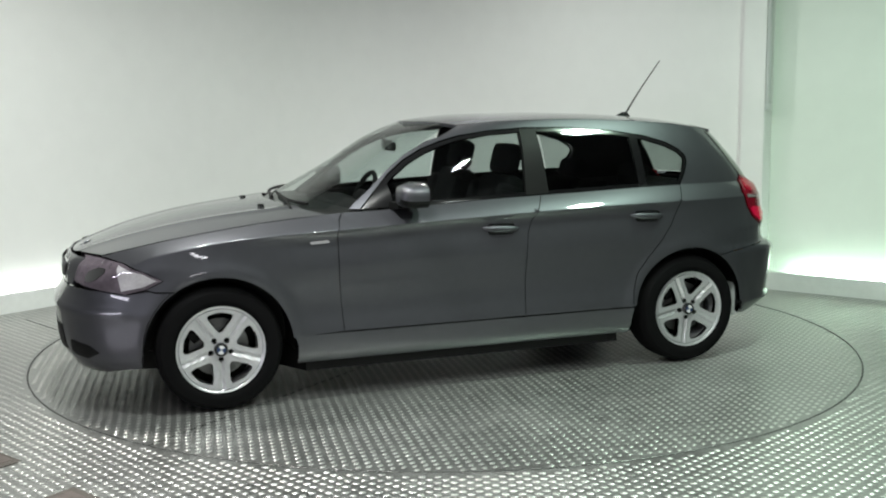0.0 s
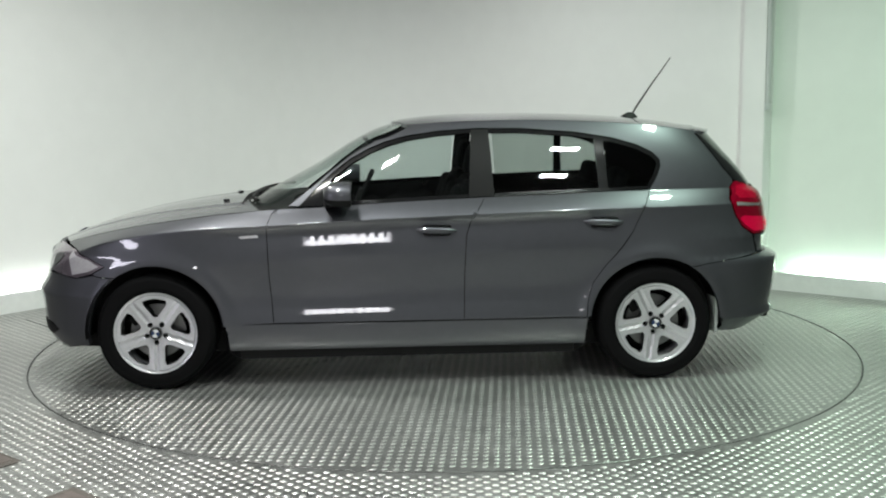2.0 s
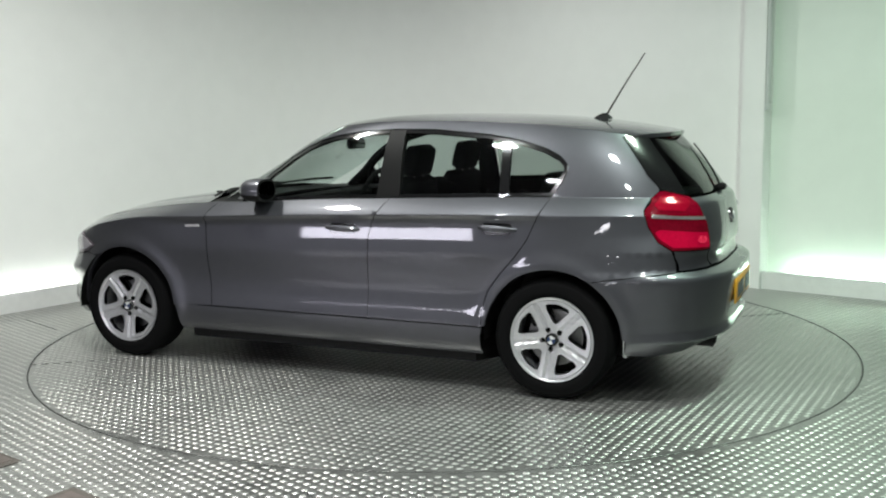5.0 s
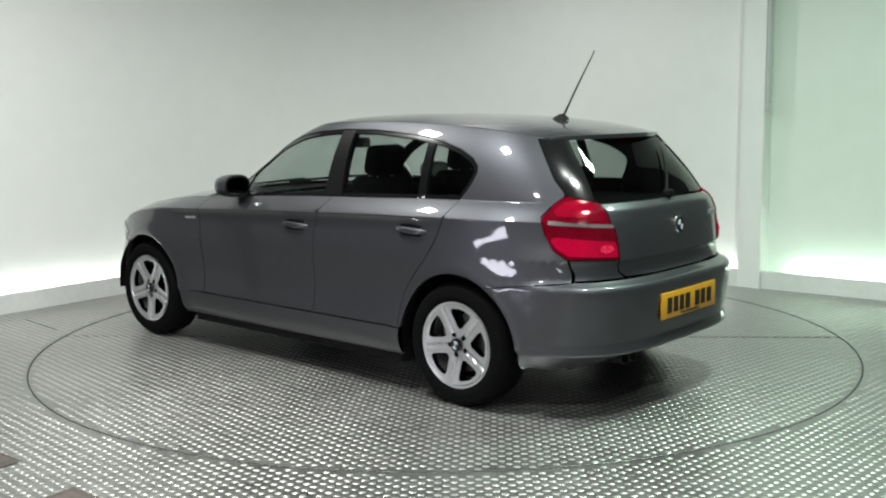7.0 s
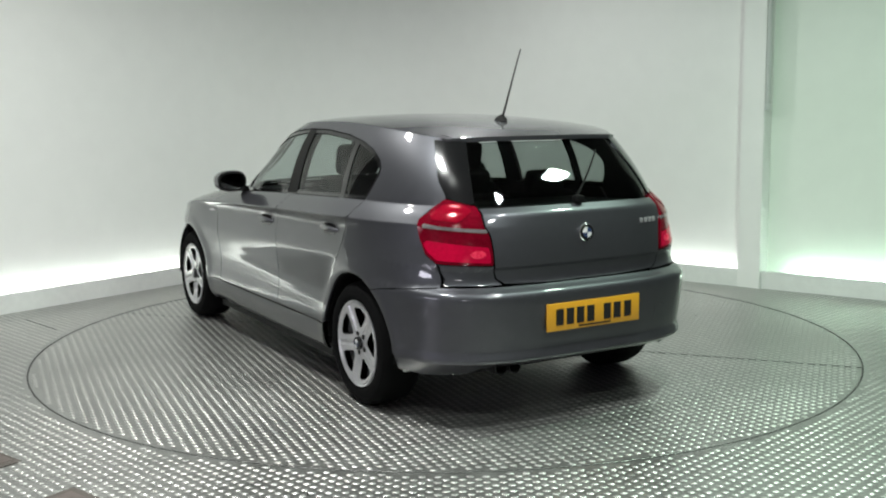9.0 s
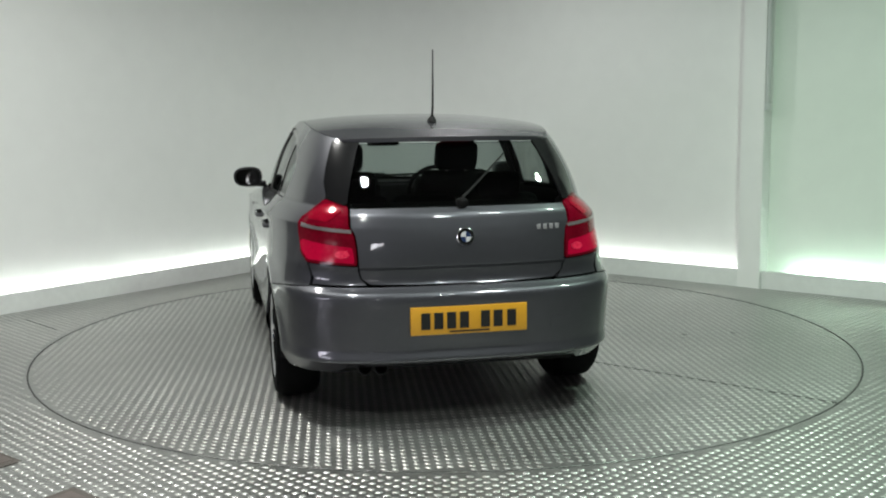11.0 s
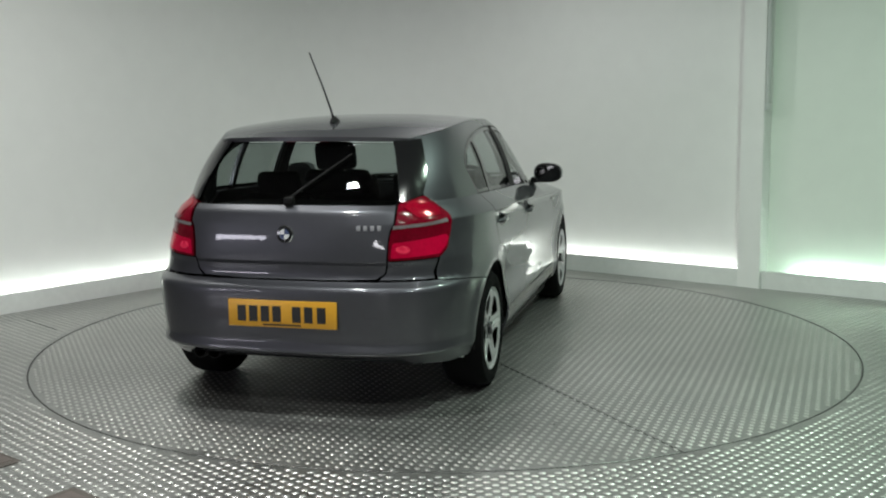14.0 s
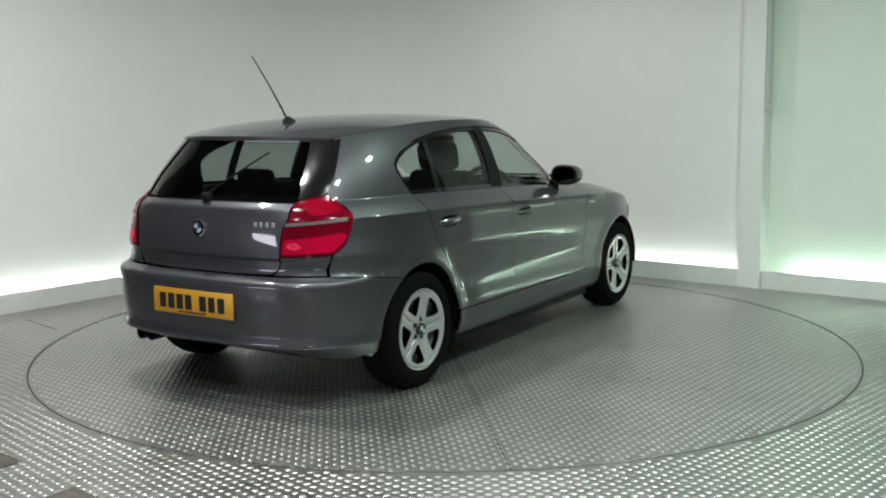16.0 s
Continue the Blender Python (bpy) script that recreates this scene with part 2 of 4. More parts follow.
def patch(name, outline, fn, mat, parent, label="", step=0.035, depth=0.012, gap=0.0021, holes=(), lift=0.0, mirror=False, facing=None, lines=()):
    """A panel cut from the surface fn(u, v) along an outline, with folded edges, shaded by the surface itself."""
    loops = [shrink(dense(list(outline), step), gap)] + [dense(list(h), step) for h in holes]
    poly = loops[0]
    verts, edges = [], []
    for loop in loops:
        s = len(verts)
        verts += [Vector(p) for p in loop]
        edges += [(s + k, s + (k + 1) % len(loop)) for k in range(len(loop))]
    us, vs = [p[0] for p in poly], [p[1] for p in poly]
    for line in lines:
        for off in (-0.005, 0.005):
            last = None
            for i in range(int((max(us) - min(us)) / (step * 0.8)) + 2):
                u = min(us) + i * step * 0.8
                v = line(u) + off
                if inside(poly, u, v) and near_edge(poly, u, v) > 0.006:
                    verts.append(Vector((u, v)))
                    if last is not None:
                        edges.append((last, len(verts) - 1))
                    last = len(verts) - 1
                else:
                    last = None
    nu, nv = int((max(us) - min(us)) / step) + 1, int((max(vs) - min(vs)) / step) + 1
    for i in range(nu + 1):
        for j in range(nv + 1):
            u, v = min(us) + i * step, min(vs) + (j + 0.5 * (i % 2)) * step
            if any(abs(v - line(u)) < step * 0.5 for line in lines):
                continue
            if inside(poly, u, v) and near_edge(poly, u, v) > step * 0.45 and not any(inside(h, u, v) or near_edge(h, u, v) < step * 0.45 for h in loops[1:]):
                verts.append(Vector((u, v)))
    r = delaunay_2d_cdt(verts, edges, [list(range(len(poly)))], 1, 1e-6)
    pts2, tris = r[0], r[2]
    look_out = facing or outward

    def at(u, v):
        p = Vector(fn(u, v))
        e = 0.002
        n = (Vector(fn(u + e, v)) - Vector(fn(u - e, v))).cross(Vector(fn(u, v + e)) - Vector(fn(u, v - e)))
        n.normalize()
        if n.dot(look_out(p)) < 0:
            n = -n
        p = p + n * lift
        if mirror:
            p.y, n.y = -p.y, -n.y
        return p, n

    made = [at(q.x, q.y) for q in pts2]
    co, no = [m[0] for m in made], [m[1] for m in made]
    faces = []
    for t in tris:
        cx, cy = sum(pts2[k].x for k in t) / len(t), sum(pts2[k].y for k in t) / len(t)
        if any(inside(h, cx, cy) for h in loops[1:]):
            continue
        t = list(t)
        if (co[t[1]] - co[t[0]]).cross(co[t[2]] - co[t[0]]).dot(no[t[0]]) < 0:
            t.reverse()
        faces.append(t)
    if depth:
        for loop in loops:
            n = len(loop)
            ring = [at(*q) for q in loop]
            s = len(co)
            cen = sum((q[0] for q in ring), Vector()) / n
            for k in range(n):
                d = (ring[(k + 1) % n][0] - ring[k - 1][0]).cross(ring[k][1]).normalized()
                if loop is poly and d.dot(ring[k][0] - cen) < 0:
                    d = -d
                co += [ring[k][0], ring[k][0] - ring[k][1] * depth]
                no += [d, d]
            for k in range(n):
                a, b = s + 2 * k, s + 2 * ((k + 1) % n)
                faces.append([a, b, b + 1, a + 1])
    me = bpy.data.meshes.new(name)
    me.from_pydata([tuple(c) for c in co], [], faces)
    me.shade_smooth()
    me.normals_split_custom_set_from_vertices([tuple(n) for n in no])
    me.materials.append(mat)
    ob = new(name, me)
    if parent:
        ob.parent = parent
    if label:
        ob["label"] = label
    return ob


# ---------------------------------------------------------------- the room
def room_line():
    """The foot of the kickboard, from one end over the rounded corner to the other; with the way outwards."""
    pts = []
    a, b = CORNER + ALONG_LEFT * 1.25, CORNER + ALONG_RIGHT * 1.25
    pts.append(CORNER + ALONG_LEFT * 9.7)
    for k in range(17):
        t = k / 16
        pts.append(a * (1 - t) ** 2 + CORNER * 2 * t * (1 - t) + b * t * t)
    pts.append(CORNER + ALONG_RIGHT * 9.2)
    return pts


LINE = room_line()


def offset_line(pts, d):
    out = []
    for i, p in enumerate(pts):
        t = (pts[min(i + 1, len(pts) - 1)] - pts[max(i - 1, 0)]).normalized()
        out.append(p + Vector((-t.y, t.x)) * d)
    return out


def ribbon(name, pts, d0, d1, z0, z1, mat, kind="structure", label="", category=""):
    bm = bmesh.new()
    rows = []
    for p, q in zip(offset_line(pts, d0), offset_line(pts, d1)):
        rows.append([bm.verts.new((p.x, p.y, z0)), bm.verts.new((q.x, q.y, z0)), bm.verts.new((q.x, q.y, z1)), bm.verts.new((p.x, p.y, z1))])
    for a, b in zip(rows, rows[1:]):
        for k in range(4):
            bm.faces.new((a[k], a[(k + 1) % 4], b[(k + 1) % 4], b[k]))
    bm.faces.new(rows[0])
    bm.faces.new(rows[-1][::-1])
    return tagged(mesh_object(name, bm, mat), label, category, kind=kind)


def along(d):
    """A point of the kickboard's foot at d metres from the corner on the straight side with the pilaster."""
    return CORNER + ALONG_RIGHT * d


left_end = CORNER + ALONG_LEFT * 4.6
main_line = [left_end] + LINE[1:-1] + [along(3.895)]
side_line = [along(4.09), along(5.35)]
ribbon("wall_back", main_line, 0.13, 0.25, 0, ROOM_TOP, WALL, label="white painted wall curving round a corner", category="wall")
ribbon("wall_side", side_line, 0.13, 0.25, 0, ROOM_TOP, WALL_GREEN_LIT, label="white painted wall, tinted with the green tube light", category="wall")
ribbon("trim_kickboard_back", main_line, 0.0, 0.02, 0, 0.146, KICK, label="low white kickboard hiding a light trough", category="kickboard")
ribbon("trim_kickboard_side", side_line, 0.0, 0.02, 0, 0.142, KICK, label="low white kickboard hiding a light trough", category="kickboard")
ribbon("wall_pilaster", [along(3.897), along(4.088)], -0.012, 0.2, 0, ROOM_TOP, WALL, label="white painted pilaster between wall sections", category="pilaster")
ribbon("trim_pilaster_edge", [along(4.056), along(4.086)], -0.03, -0.014, 0.0, ROOM_TOP, WALL, label="white corner strip on the pilaster", category="trim")
tubes_back = ribbon("tube_light", LINE[1:-1] + [along(3.865)], 0.082, 0.112, 0.085, 0.118, TUBE, "", "white fluorescent tubes in the trough behind the kickboard", "light tube")
ribbon("tube_light", [left_end, LINE[1]], 0.082, 0.112, 0.085, 0.118, TUBE, "", "white fluorescent tubes in the trough behind the kickboard", "light tube")
ribbon("tube_light", [along(4.32), along(5.3)], 0.082, 0.112, 0.085, 0.118, TUBE_GREEN, "", "greenish fluorescent tubes in the trough behind the kickboard", "light tube")

ribbon("wall_entrance_left", [LINE[0], left_end], 0.0, 0.25, 0, ROOM_TOP, DARKWALL, label="plain dark grey wall", category="wall")
ribbon("wall_entrance_right", [along(5.35), along(9.2)], 0.0, 0.25, 0, ROOM_TOP, DARKWALL, label="plain dark grey wall", category="wall")
far = CORNER + ALONG_LEFT * 9.7 + ALONG_RIGHT * 9.2
ribbon("wall_near_left", [far, LINE[0] + (LINE[0] - far).normalized() * 0.3], 0.0, 0.12, 0, ROOM_TOP, DARKWALL, label="plain dark grey wall behind the camera", category="wall")
ribbon("wall_near_right", [LINE[-1] + (LINE[-1] - far).normalized() * 0.3, far], 0.0, 0.12, 0, ROOM_TOP, DARKWALL, label="plain dark grey wall behind the camera", category="wall")
bm = bmesh.new()
box(bm, (22, 22, 0.12), (0, -2.5, ROOM_TOP + 0.06))
tagged(mesh_object("ceiling", bm, CEILING, smooth=0), "plain dark ceiling", "ceiling", kind="structure")

# conduit beside the pilaster
p = offset_line([along(4.105), along(4.2)], -0.012)[0]
conduit = tagged(new("cable_conduit"), "grey cable conduit hanging down the wall beside the pilaster", "conduit")
conduit.location = (p.x, p.y, 0)
bm = bmesh.new()
tube(bm, [(0, 0, 1.47), (0, 0, 2.4), (0, 0, ROOM_TOP)], 0.019, 10)
part("pipe", bm, CONDUIT, conduit)
bm = bmesh.new()
box(bm, (0.05, 0.04, 0.05), (0, 0, 1.455), 0.008)
part("end_cap", bm, CONDUIT, conduit)

# floor: a ring of tread plate round the turntable
RADIUS = 2.52


def ring_mesh(bm, r0, r1, z, n=128):
    a = [bm.verts.new((r0 * math.cos(2 * math.pi * k / n), r0 * math.sin(2 * math.pi * k / n), z)) for k in range(n)]
    b = [bm.verts.new((r1 * math.cos(2 * math.pi * k / n), r1 * math.sin(2 * math.pi * k / n), z)) for k in range(n)]
    for k in range(n):
        bm.faces.new((a[k], b[k], b[(k + 1) % n], a[(k + 1) % n]))
    return a, b


bm = bmesh.new()
a, b = ring_mesh(bm, RADIUS + 0.003, 14, 0)
c = [bm.verts.new((v.co.x, v.co.y, -0.05)) for v in a]
for k in range(len(a)):
    bm.faces.new((a[k], a[(k + 1) % len(a)], c[(k + 1) % len(a)], c[k]))
floor = tagged(mesh_object("floor", bm, PLATE, smooth=0), "worn grey metal tread plate floor", "floor", kind="structure")
bm = bmesh.new()
lathe(bm, [(RADIUS + 0.05, -0.06), (RADIUS + 0.05, -0.05), (0.01, -0.05)], 64, "Z", caps=True)
tagged(mesh_object("floor_pit", bm, GAP, smooth=0), "dark pit under the turntable", "pit", kind="structure")
bm = bmesh.new()
lathe(bm, [(RADIUS - 0.004, -0.03), (RADIUS - 0.004, -0.002), (RADIUS - 0.008, 0.0), (0.005, 0.0)], 160, "Z", caps=True)
turntable = tagged(mesh_object("turntable", bm, PLATE, smooth=20), "large round metal tread plate turntable flush with the floor", "turntable")


def stud_mesh(name, places, mat, parent=None, label=""):
    """Raised lozenge studs; places are (x, y, turn)."""
    n = 8
    base = [(0.0175 * math.cos(2 * math.pi * k / n), 0.0115 * math.sin(2 * math.pi * k / n)) for k in range(n)]
    P = np.array(places)
    co = np.zeros((len(P), 3 * n, 3))
    c, s = np.cos(P[:, 2]), np.sin(P[:, 2])
    for k, (bx, by) in enumerate(base):
        for level, (f, z) in enumerate(((1.0, -0.0004), (0.74, 0.0018), (0.4, 0.0027))):
            co[:, level * n + k, 0] = P[:, 0] + (c * bx - s * by) * f
            co[:, level * n + k, 1] = P[:, 1] + (s * bx + c * by) * f
            co[:, level * n + k, 2] = z
    quads = [(h * n + k, h * n + (k + 1) % n, h * n + n + (k + 1) % n, h * n + n + k) for h in (0, 1) for k in range(n)]
    faces = []
    for i in range(len(P)):
        o = i * 3 * n
        faces += [tuple(o + v for v in q) for q in quads]
        faces.append(tuple(o + 2 * n + k for k in range(n)))
    me = bpy.data.meshes.new(name)
    me.from_pydata(co.reshape(-1, 3).tolist(), [], faces)
    me.shade_smooth()
    me.materials.append(mat)
    ob = new(name, me)
    if parent:
        ob.parent = parent
    return tagged(ob, label, kind="stuff")


PITCH = 0.046


def stud_places(keep, turn, reach):
    out = []
    n = int(reach / PITCH) + 1
    ct, st = math.cos(turn), math.sin(turn)
    for i in range(-n, n + 1):
        for j in range(-n, n + 1):
            u, v = i * PITCH, j * PITCH
            x, y = ct * u - st * v, st * u + ct * v
            if keep(x, y):
                out.append((x, y, turn - math.pi / 4))
    return out


def in_room(x, y):
    d = Vector((x, y)) - CORNER
    det = ALONG_LEFT.x * ALONG_RIGHT.y - ALONG_LEFT.y * ALONG_RIGHT.x
    a = (d.x * ALONG_RIGHT.y - d.y * ALONG_RIGHT.x) / det
    b = (ALONG_LEFT.x * d.y - ALONG_LEFT.y * d.x) / det
    return 0.03 < a < 9.65 and 0.03 < b < 9.15


tread = stud_mesh("tread_studs", stud_places(lambda x, y: math.hypot(x, y) < RADIUS - 0.03, radians(38.2 + 45), 3.7), STUD, turntable, "worn bright raised studs")
tread_floor = stud_mesh("floor_studs", stud_places(lambda x, y: math.hypot(x, y) > RADIUS + 0.03 and in_room(x, y), radians(45), 10.5), STUD, floor, "worn bright raised studs")

# joints of the turntable's plates and of the floor, and two dark hatch covers
for k in (0, 2):
    bm = bmesh.new()
    prism(bm, [(0.0, -0.0018, -0.001), (2.512, -0.0018, -0.001), (2.512, 0.0018, -0.001), (0.0, 0.0018, -0.001)], [(0.0, -0.0018, 0.0022), (2.512, -0.0018, 0.0022), (2.512, 0.0018, 0.0022), (0.0, 0.0018, 0.0022)])
    joint = part("plate_joint", bm, GAP, turntable)
    joint.matrix_basis = pose(0, 0, 0.0005 * k, 0, 0, 38.2 + 90 * k)
for a, b in (((-2.645, 0.336), (-3.0, 0.694)), ((2.668, -1.182), (4.196, -2.475)), ((1.518, -2.962), (1.906, -2.595))):
    a, b = Vector((*a, 0)), Vector((*b, 0))
    n = Vector((-(b - a).y, (b - a).x, 0)).normalized() * 0.003
    bm = bmesh.new()
    prism(bm, [a + n, b + n, b - n, a - n], [v + Vector((0, 0, 0.002)) for v in (a + n, b + n, b - n, a - n)])
    part("plate_joint", bm, GAP, floor)
for ring in ([(-1.807, -2.335), (-2.253, -1.973), (-2.367, -2.137), (-1.977, -2.581)], [(-1.475, -2.648), (-1.718, -3.04), (-1.37, -3.333), (-1.127, -2.941)]):
    bm = bmesh.new()
    prism(bm, [(x, y, 0.0) for x, y in ring], [(x, y, 0.0035) for x, y in ring])
    cover = tagged(mesh_object("hatch_cover", bm, HATCH, smooth=0), "flat brownish metal hatch cover set in the floor", "hatch cover", "hatch covers in the floor")
    bm = bmesh.new()
    cx, cy = sum(p[0] for p in ring) / len(ring), sum(p[1] for p in ring) / len(ring)
    inner = [(cx + (x - cx) * 0.86, cy + (y - cy) * 0.86) for x, y in ring]
    prism(bm, [(x, y, 0.002) for x, y in inner], [(x, y, 0.005) for x, y in inner])
    part("cover_plate", bm, HATCH_TOP, cover, "worn brown-grey plate")

bm = bmesh.new()
lathe(bm, [(RADIUS - 0.003, -0.002), (RADIUS - 0.003, 0.0012), (RADIUS + 0.0025, 0.0012), (RADIUS + 0.0025, -0.002)], 200, "Z", closed=True)
part("edge_gap", bm, GAP, floor, "dark gap round the turntable")

# ---------------------------------------------------------------- the car's surface (x forwards, y to its left, origin under mid-wheelbase)
AXLE, HUB_Z, TYRE_R, ARCH_R = 1.333, 0.308, 0.312, 0.357
belt = curve((1.2, 0.935), (0.56, 0.952), (0.0, 0.982), (-0.62, 1.004), (-1.3, 1.022), (-2.0, 1.02))
crease = curve((2.1, 0.56), (1.9, 0.64), (1.6, 0.78), (1.16, 0.85), (0.74, 0.868), (0.27, 0.89), (-0.42, 0.914), (-0.9, 0.928), (-1.67, 0.937), (-2.1, 0.935))
fender_top = curve((2.1, 0.67), (1.95, 0.725), (1.8, 0.778), (1.5, 0.85), (1.16, 0.902), (0.9, 0.93), (0.6, 0.948))
roof_z = curve((0.2, 1.351), (0.01, 1.405), (-0.32, 1.432), (-0.65, 1.436), (-0.98, 1.426), (-1.3, 1.405), (-1.6, 1.368), (-1.8, 1.330))
hood_z = curve((2.02, 0.715), (1.953, 0.757), (1.816, 0.808), (1.68, 0.850), (1.343, 0.920), (1.008, 0.962), (0.875, 0.976), (0.7, 0.984))
door_profile = curve((0.0, 0.775), (0.05, 0.812), (0.12, 0.840), (0.2, 0.852), (0.245, 0.854), (0.29, 0.851), (0.384, 0.8415), (0.47, 0.838), (0.57, 0.8425), (0.66, 0.850), (0.74, 0.8545), (0.80, 0.853), (0.88, 0.848), (0.93, 0.8455), (0.965, 0.852), (1.0, 0.872))
end_profile = curve((0.0, 0.775), (0.05, 0.812), (0.12, 0.842), (0.2, 0.852), (0.5, 0.859), (0.8, 0.867), (1.0, 0.872))


def low_profile(u, x):
    w = max(0.0, min(1.0, (1.35 - abs(x + 0.1)) / 0.5))
    w = w * w * (3 - 2 * w)
    return end_profile(u) * (1 - w) + door_profile(u) * w


rear_x = curve((0.15, 1.884), (0.25, 2.024), (0.305, 2.112), (0.322, 2.140), (0.342, 2.136), (0.365, 2.123), (0.42, 2.132), (0.55, 2.150), (0.60, 2.154), (0.630, 2.151), (0.645, 2.129), (0.66, 2.088), (0.672, 2.076), (0.70, 2.071), (0.735, 2.074), (0.754, 2.087), (0.8, 2.0885), (0.86, 2.0855), (0.91, 2.079), (0.95, 2.071), (0.982, 2.0625), (1.022, 2.020), (1.036, 2.009), (1.108, 1.956), (1.3, 1.779), (1.36, 1.724), (1.42, 1.684))
front_x = curve((0.15, 1.98), (0.2, 2.03), (0.3, 2.075), (0.45, 2.088), (0.495, 2.096), (0.527, 2.076), (0.6, 2.04), (0.7, 2.03), (0.75, 1.985), (0.8, 1.94), (0.95, 1.85))
screen_x = curve((0.94, 0.930), (1.0, 0.805), (1.151, 0.515), (1.313, 0.245), (1.384, 0.060), (1.41, -0.080))


rear_pinch = curve((0.62, 0.0), (0.72, 0.022), (0.86, 0.072), (0.95, 0.084), (1.05, 0.066), (1.4, 0.04))


def half_width(x, z):
    """Half the car's breadth, before its ends are rounded off in plan."""
    zc = crease(x)
    if z <= zc:
        y = low_profile((z - 0.17) / (zc - 0.17), x)
    else:
        zb = belt(x) if x < 0.4 else (fender_top(x) if x > 0.85 else belt(x) + (fender_top(x) - belt(x)) * (x - 0.4) / 0.45)
        roll = 0.085 if x < 0.3 else 0.085 + 0.055 * min(1, (x - 0.3) / 0.9)
        t = min(1.0, (z - zc) / max(zb - zc, 0.02))
        y = 0.872 - roll * (0.75 * t + 0.25 * t * t)
        if z > zb:
            if x > 0.85:
                y -= (z - zb) * 1.2
            else:
                s = (z - zb) / (1.385 - zb)
                y -= 0.105 * s + 0.062 * s**3.2
    if x < -0.9 and z > 0.62:
        y -= rear_pinch(z) * min(1, (-x - 0.9) / 0.9) ** 2
    for ax in (AXLE, -AXLE):
        d = math.hypot(x - ax, z - HUB_Z)
        y += 0.012 * math.exp(-(((d - 0.375) / 0.05) ** 2))
    return y


PF, QF, PR, QR, PW, QW = 7.0, 2.7, 9.5, 3.4, 7.0, 3.4


def ends(x, z, upper):
    f = 1.0
    if x < 0:
        f *= max(1e-4, 1 - min(1, -x / rear_x(z)) ** PR) ** (1 / QR)
    if upper and x > -1.0:
        f *= max(1e-4, 1 - min(1, (x + 1) / (screen_x(z) + 1)) ** PW) ** (1 / QW)
    elif not upper and x > 0:
        f *= max(1e-4, 1 - min(1, x / front_x(z)) ** PF) ** (1 / QF)
    return f


def side(x, z):
    return (x, half_width(x, z) * ends(x, z, z > belt(min(x, 0.7)) + 1e-6 and x < 0.8), z)


def upper_side(x, z):
    return (x, half_width(x, z) * ends(x, z, True), z)


US = 1.25  # metres per radian in the wrapped panels' plan


def rear(u, z):
    t = u / US
    a = rear_x(z)
    x = -a * max(1e-6, math.cos(t)) ** (2 / PR)
    return (x, math.copysign(half_width(x, z) * abs(math.sin(t)) ** (2 / QR), t), z)


def rear_of_x(x, z):
    return (US * math.acos(min(1, abs(x) / rear_x(z)) ** (PR / 2)), z)


def rear_of_y(y, z):
    x = -rear_x(z) * 0.97
    return (math.copysign(US * math.asin(min(1, abs(y) / half_width(x, z)) ** (QR / 2)), y), z)


def front(u, z):
    t = u / US
    x = front_x(z) * max(1e-6, math.cos(t)) ** (2 / PF)
    return (x, math.copysign(half_width(x, z) * abs(math.sin(t)) ** (2 / QF), t), z)


def front_of_x(x, z):
    return (US * math.acos(min(1, x / front_x(z)) ** (PF / 2)), z)


def front_of_y(y, z):
    x = front_x(z) * 0.97
    return (math.copysign(US * math.asin(min(1, abs(y) / half_width(x, z)) ** (QF / 2)), y), z)


def screen(u, z):
    t = u / US
    x = -1 + (screen_x(z) + 1) * max(1e-6, math.cos(t)) ** (2 / PW)
    return (x, math.copysign(half_width(x, z) * abs(math.sin(t)) ** (2 / QW), t), z)


def arch(ax, a0, a1, n=24, r=ARCH_R):
    """Points of a wheel arch; 0 degrees is forwards, 90 up."""
    return [(ax + r * math.cos(radians(a0 + (a1 - a0) * k / n)), HUB_Z + r * math.sin(radians(a0 + (a1 - a0) * k / n))) for k in range(n + 1)]


def roof_edge(x):
    return roof_z(x) - 0.034


# window opening, from the foot of the windscreen pillar over the top to the rear tip and its lower corner
OPENING = [(0.575, 0.953), (0.50, 1.03), (0.40, 1.125), (0.30, 1.2), (0.20, 1.255), (0.10, 1.294), (0.0, 1.321), (-0.17, 1.346), (-0.38, 1.359), (-0.62, 1.357), (-0.92, 1.334), (-1.12, 1.302),
           (-1.25, 1.264), (-1.335, 1.222), (-1.372, 1.185), (-1.375, 1.15), (-1.35, 1.09), (-1.305, 1.024)]
REAR_EDGE = [(-1.305, 1.022), (-1.25, 0.91), (-1.2, 0.805), (-1.14, 0.72), (-1.06, 0.63), (-0.99, 0.535), (-0.963, 0.44), (-0.957, 0.35)]
MID_EDGE = [(-0.415, 1.0), (-0.385, 0.95), (-0.335, 0.87), (-0.312, 0.8), (-0.302, 0.6), (-0.298, 0.35)]
FRONT_EDGE = [(0.712, 0.35), (0.73, 0.6), (0.737, 0.86), (0.715, 0.92), (0.69, 0.946)]


def belt_line(x0, x1, n=14):
    return [(x0 + (x1 - x0) * k / n, belt(x0 + (x1 - x0) * k / n)) for k in range(n + 1)]


CREASES = (crease, lambda x: crease(x) - 0.018, lambda x: crease(x) - 0.036)
car = tagged(new("car"), "dark metallic grey five-door hatchback car parked on the turntable", "car")


def both(name, outline, fn, mat, label="", **kw):
    """The panel on the car's left and its mirror image on the right."""
    a = patch(name, outline, fn, mat, car, label, **kw)
    b = patch(name, outline, fn, mat, car, label, mirror=True, **kw)
    return a, b


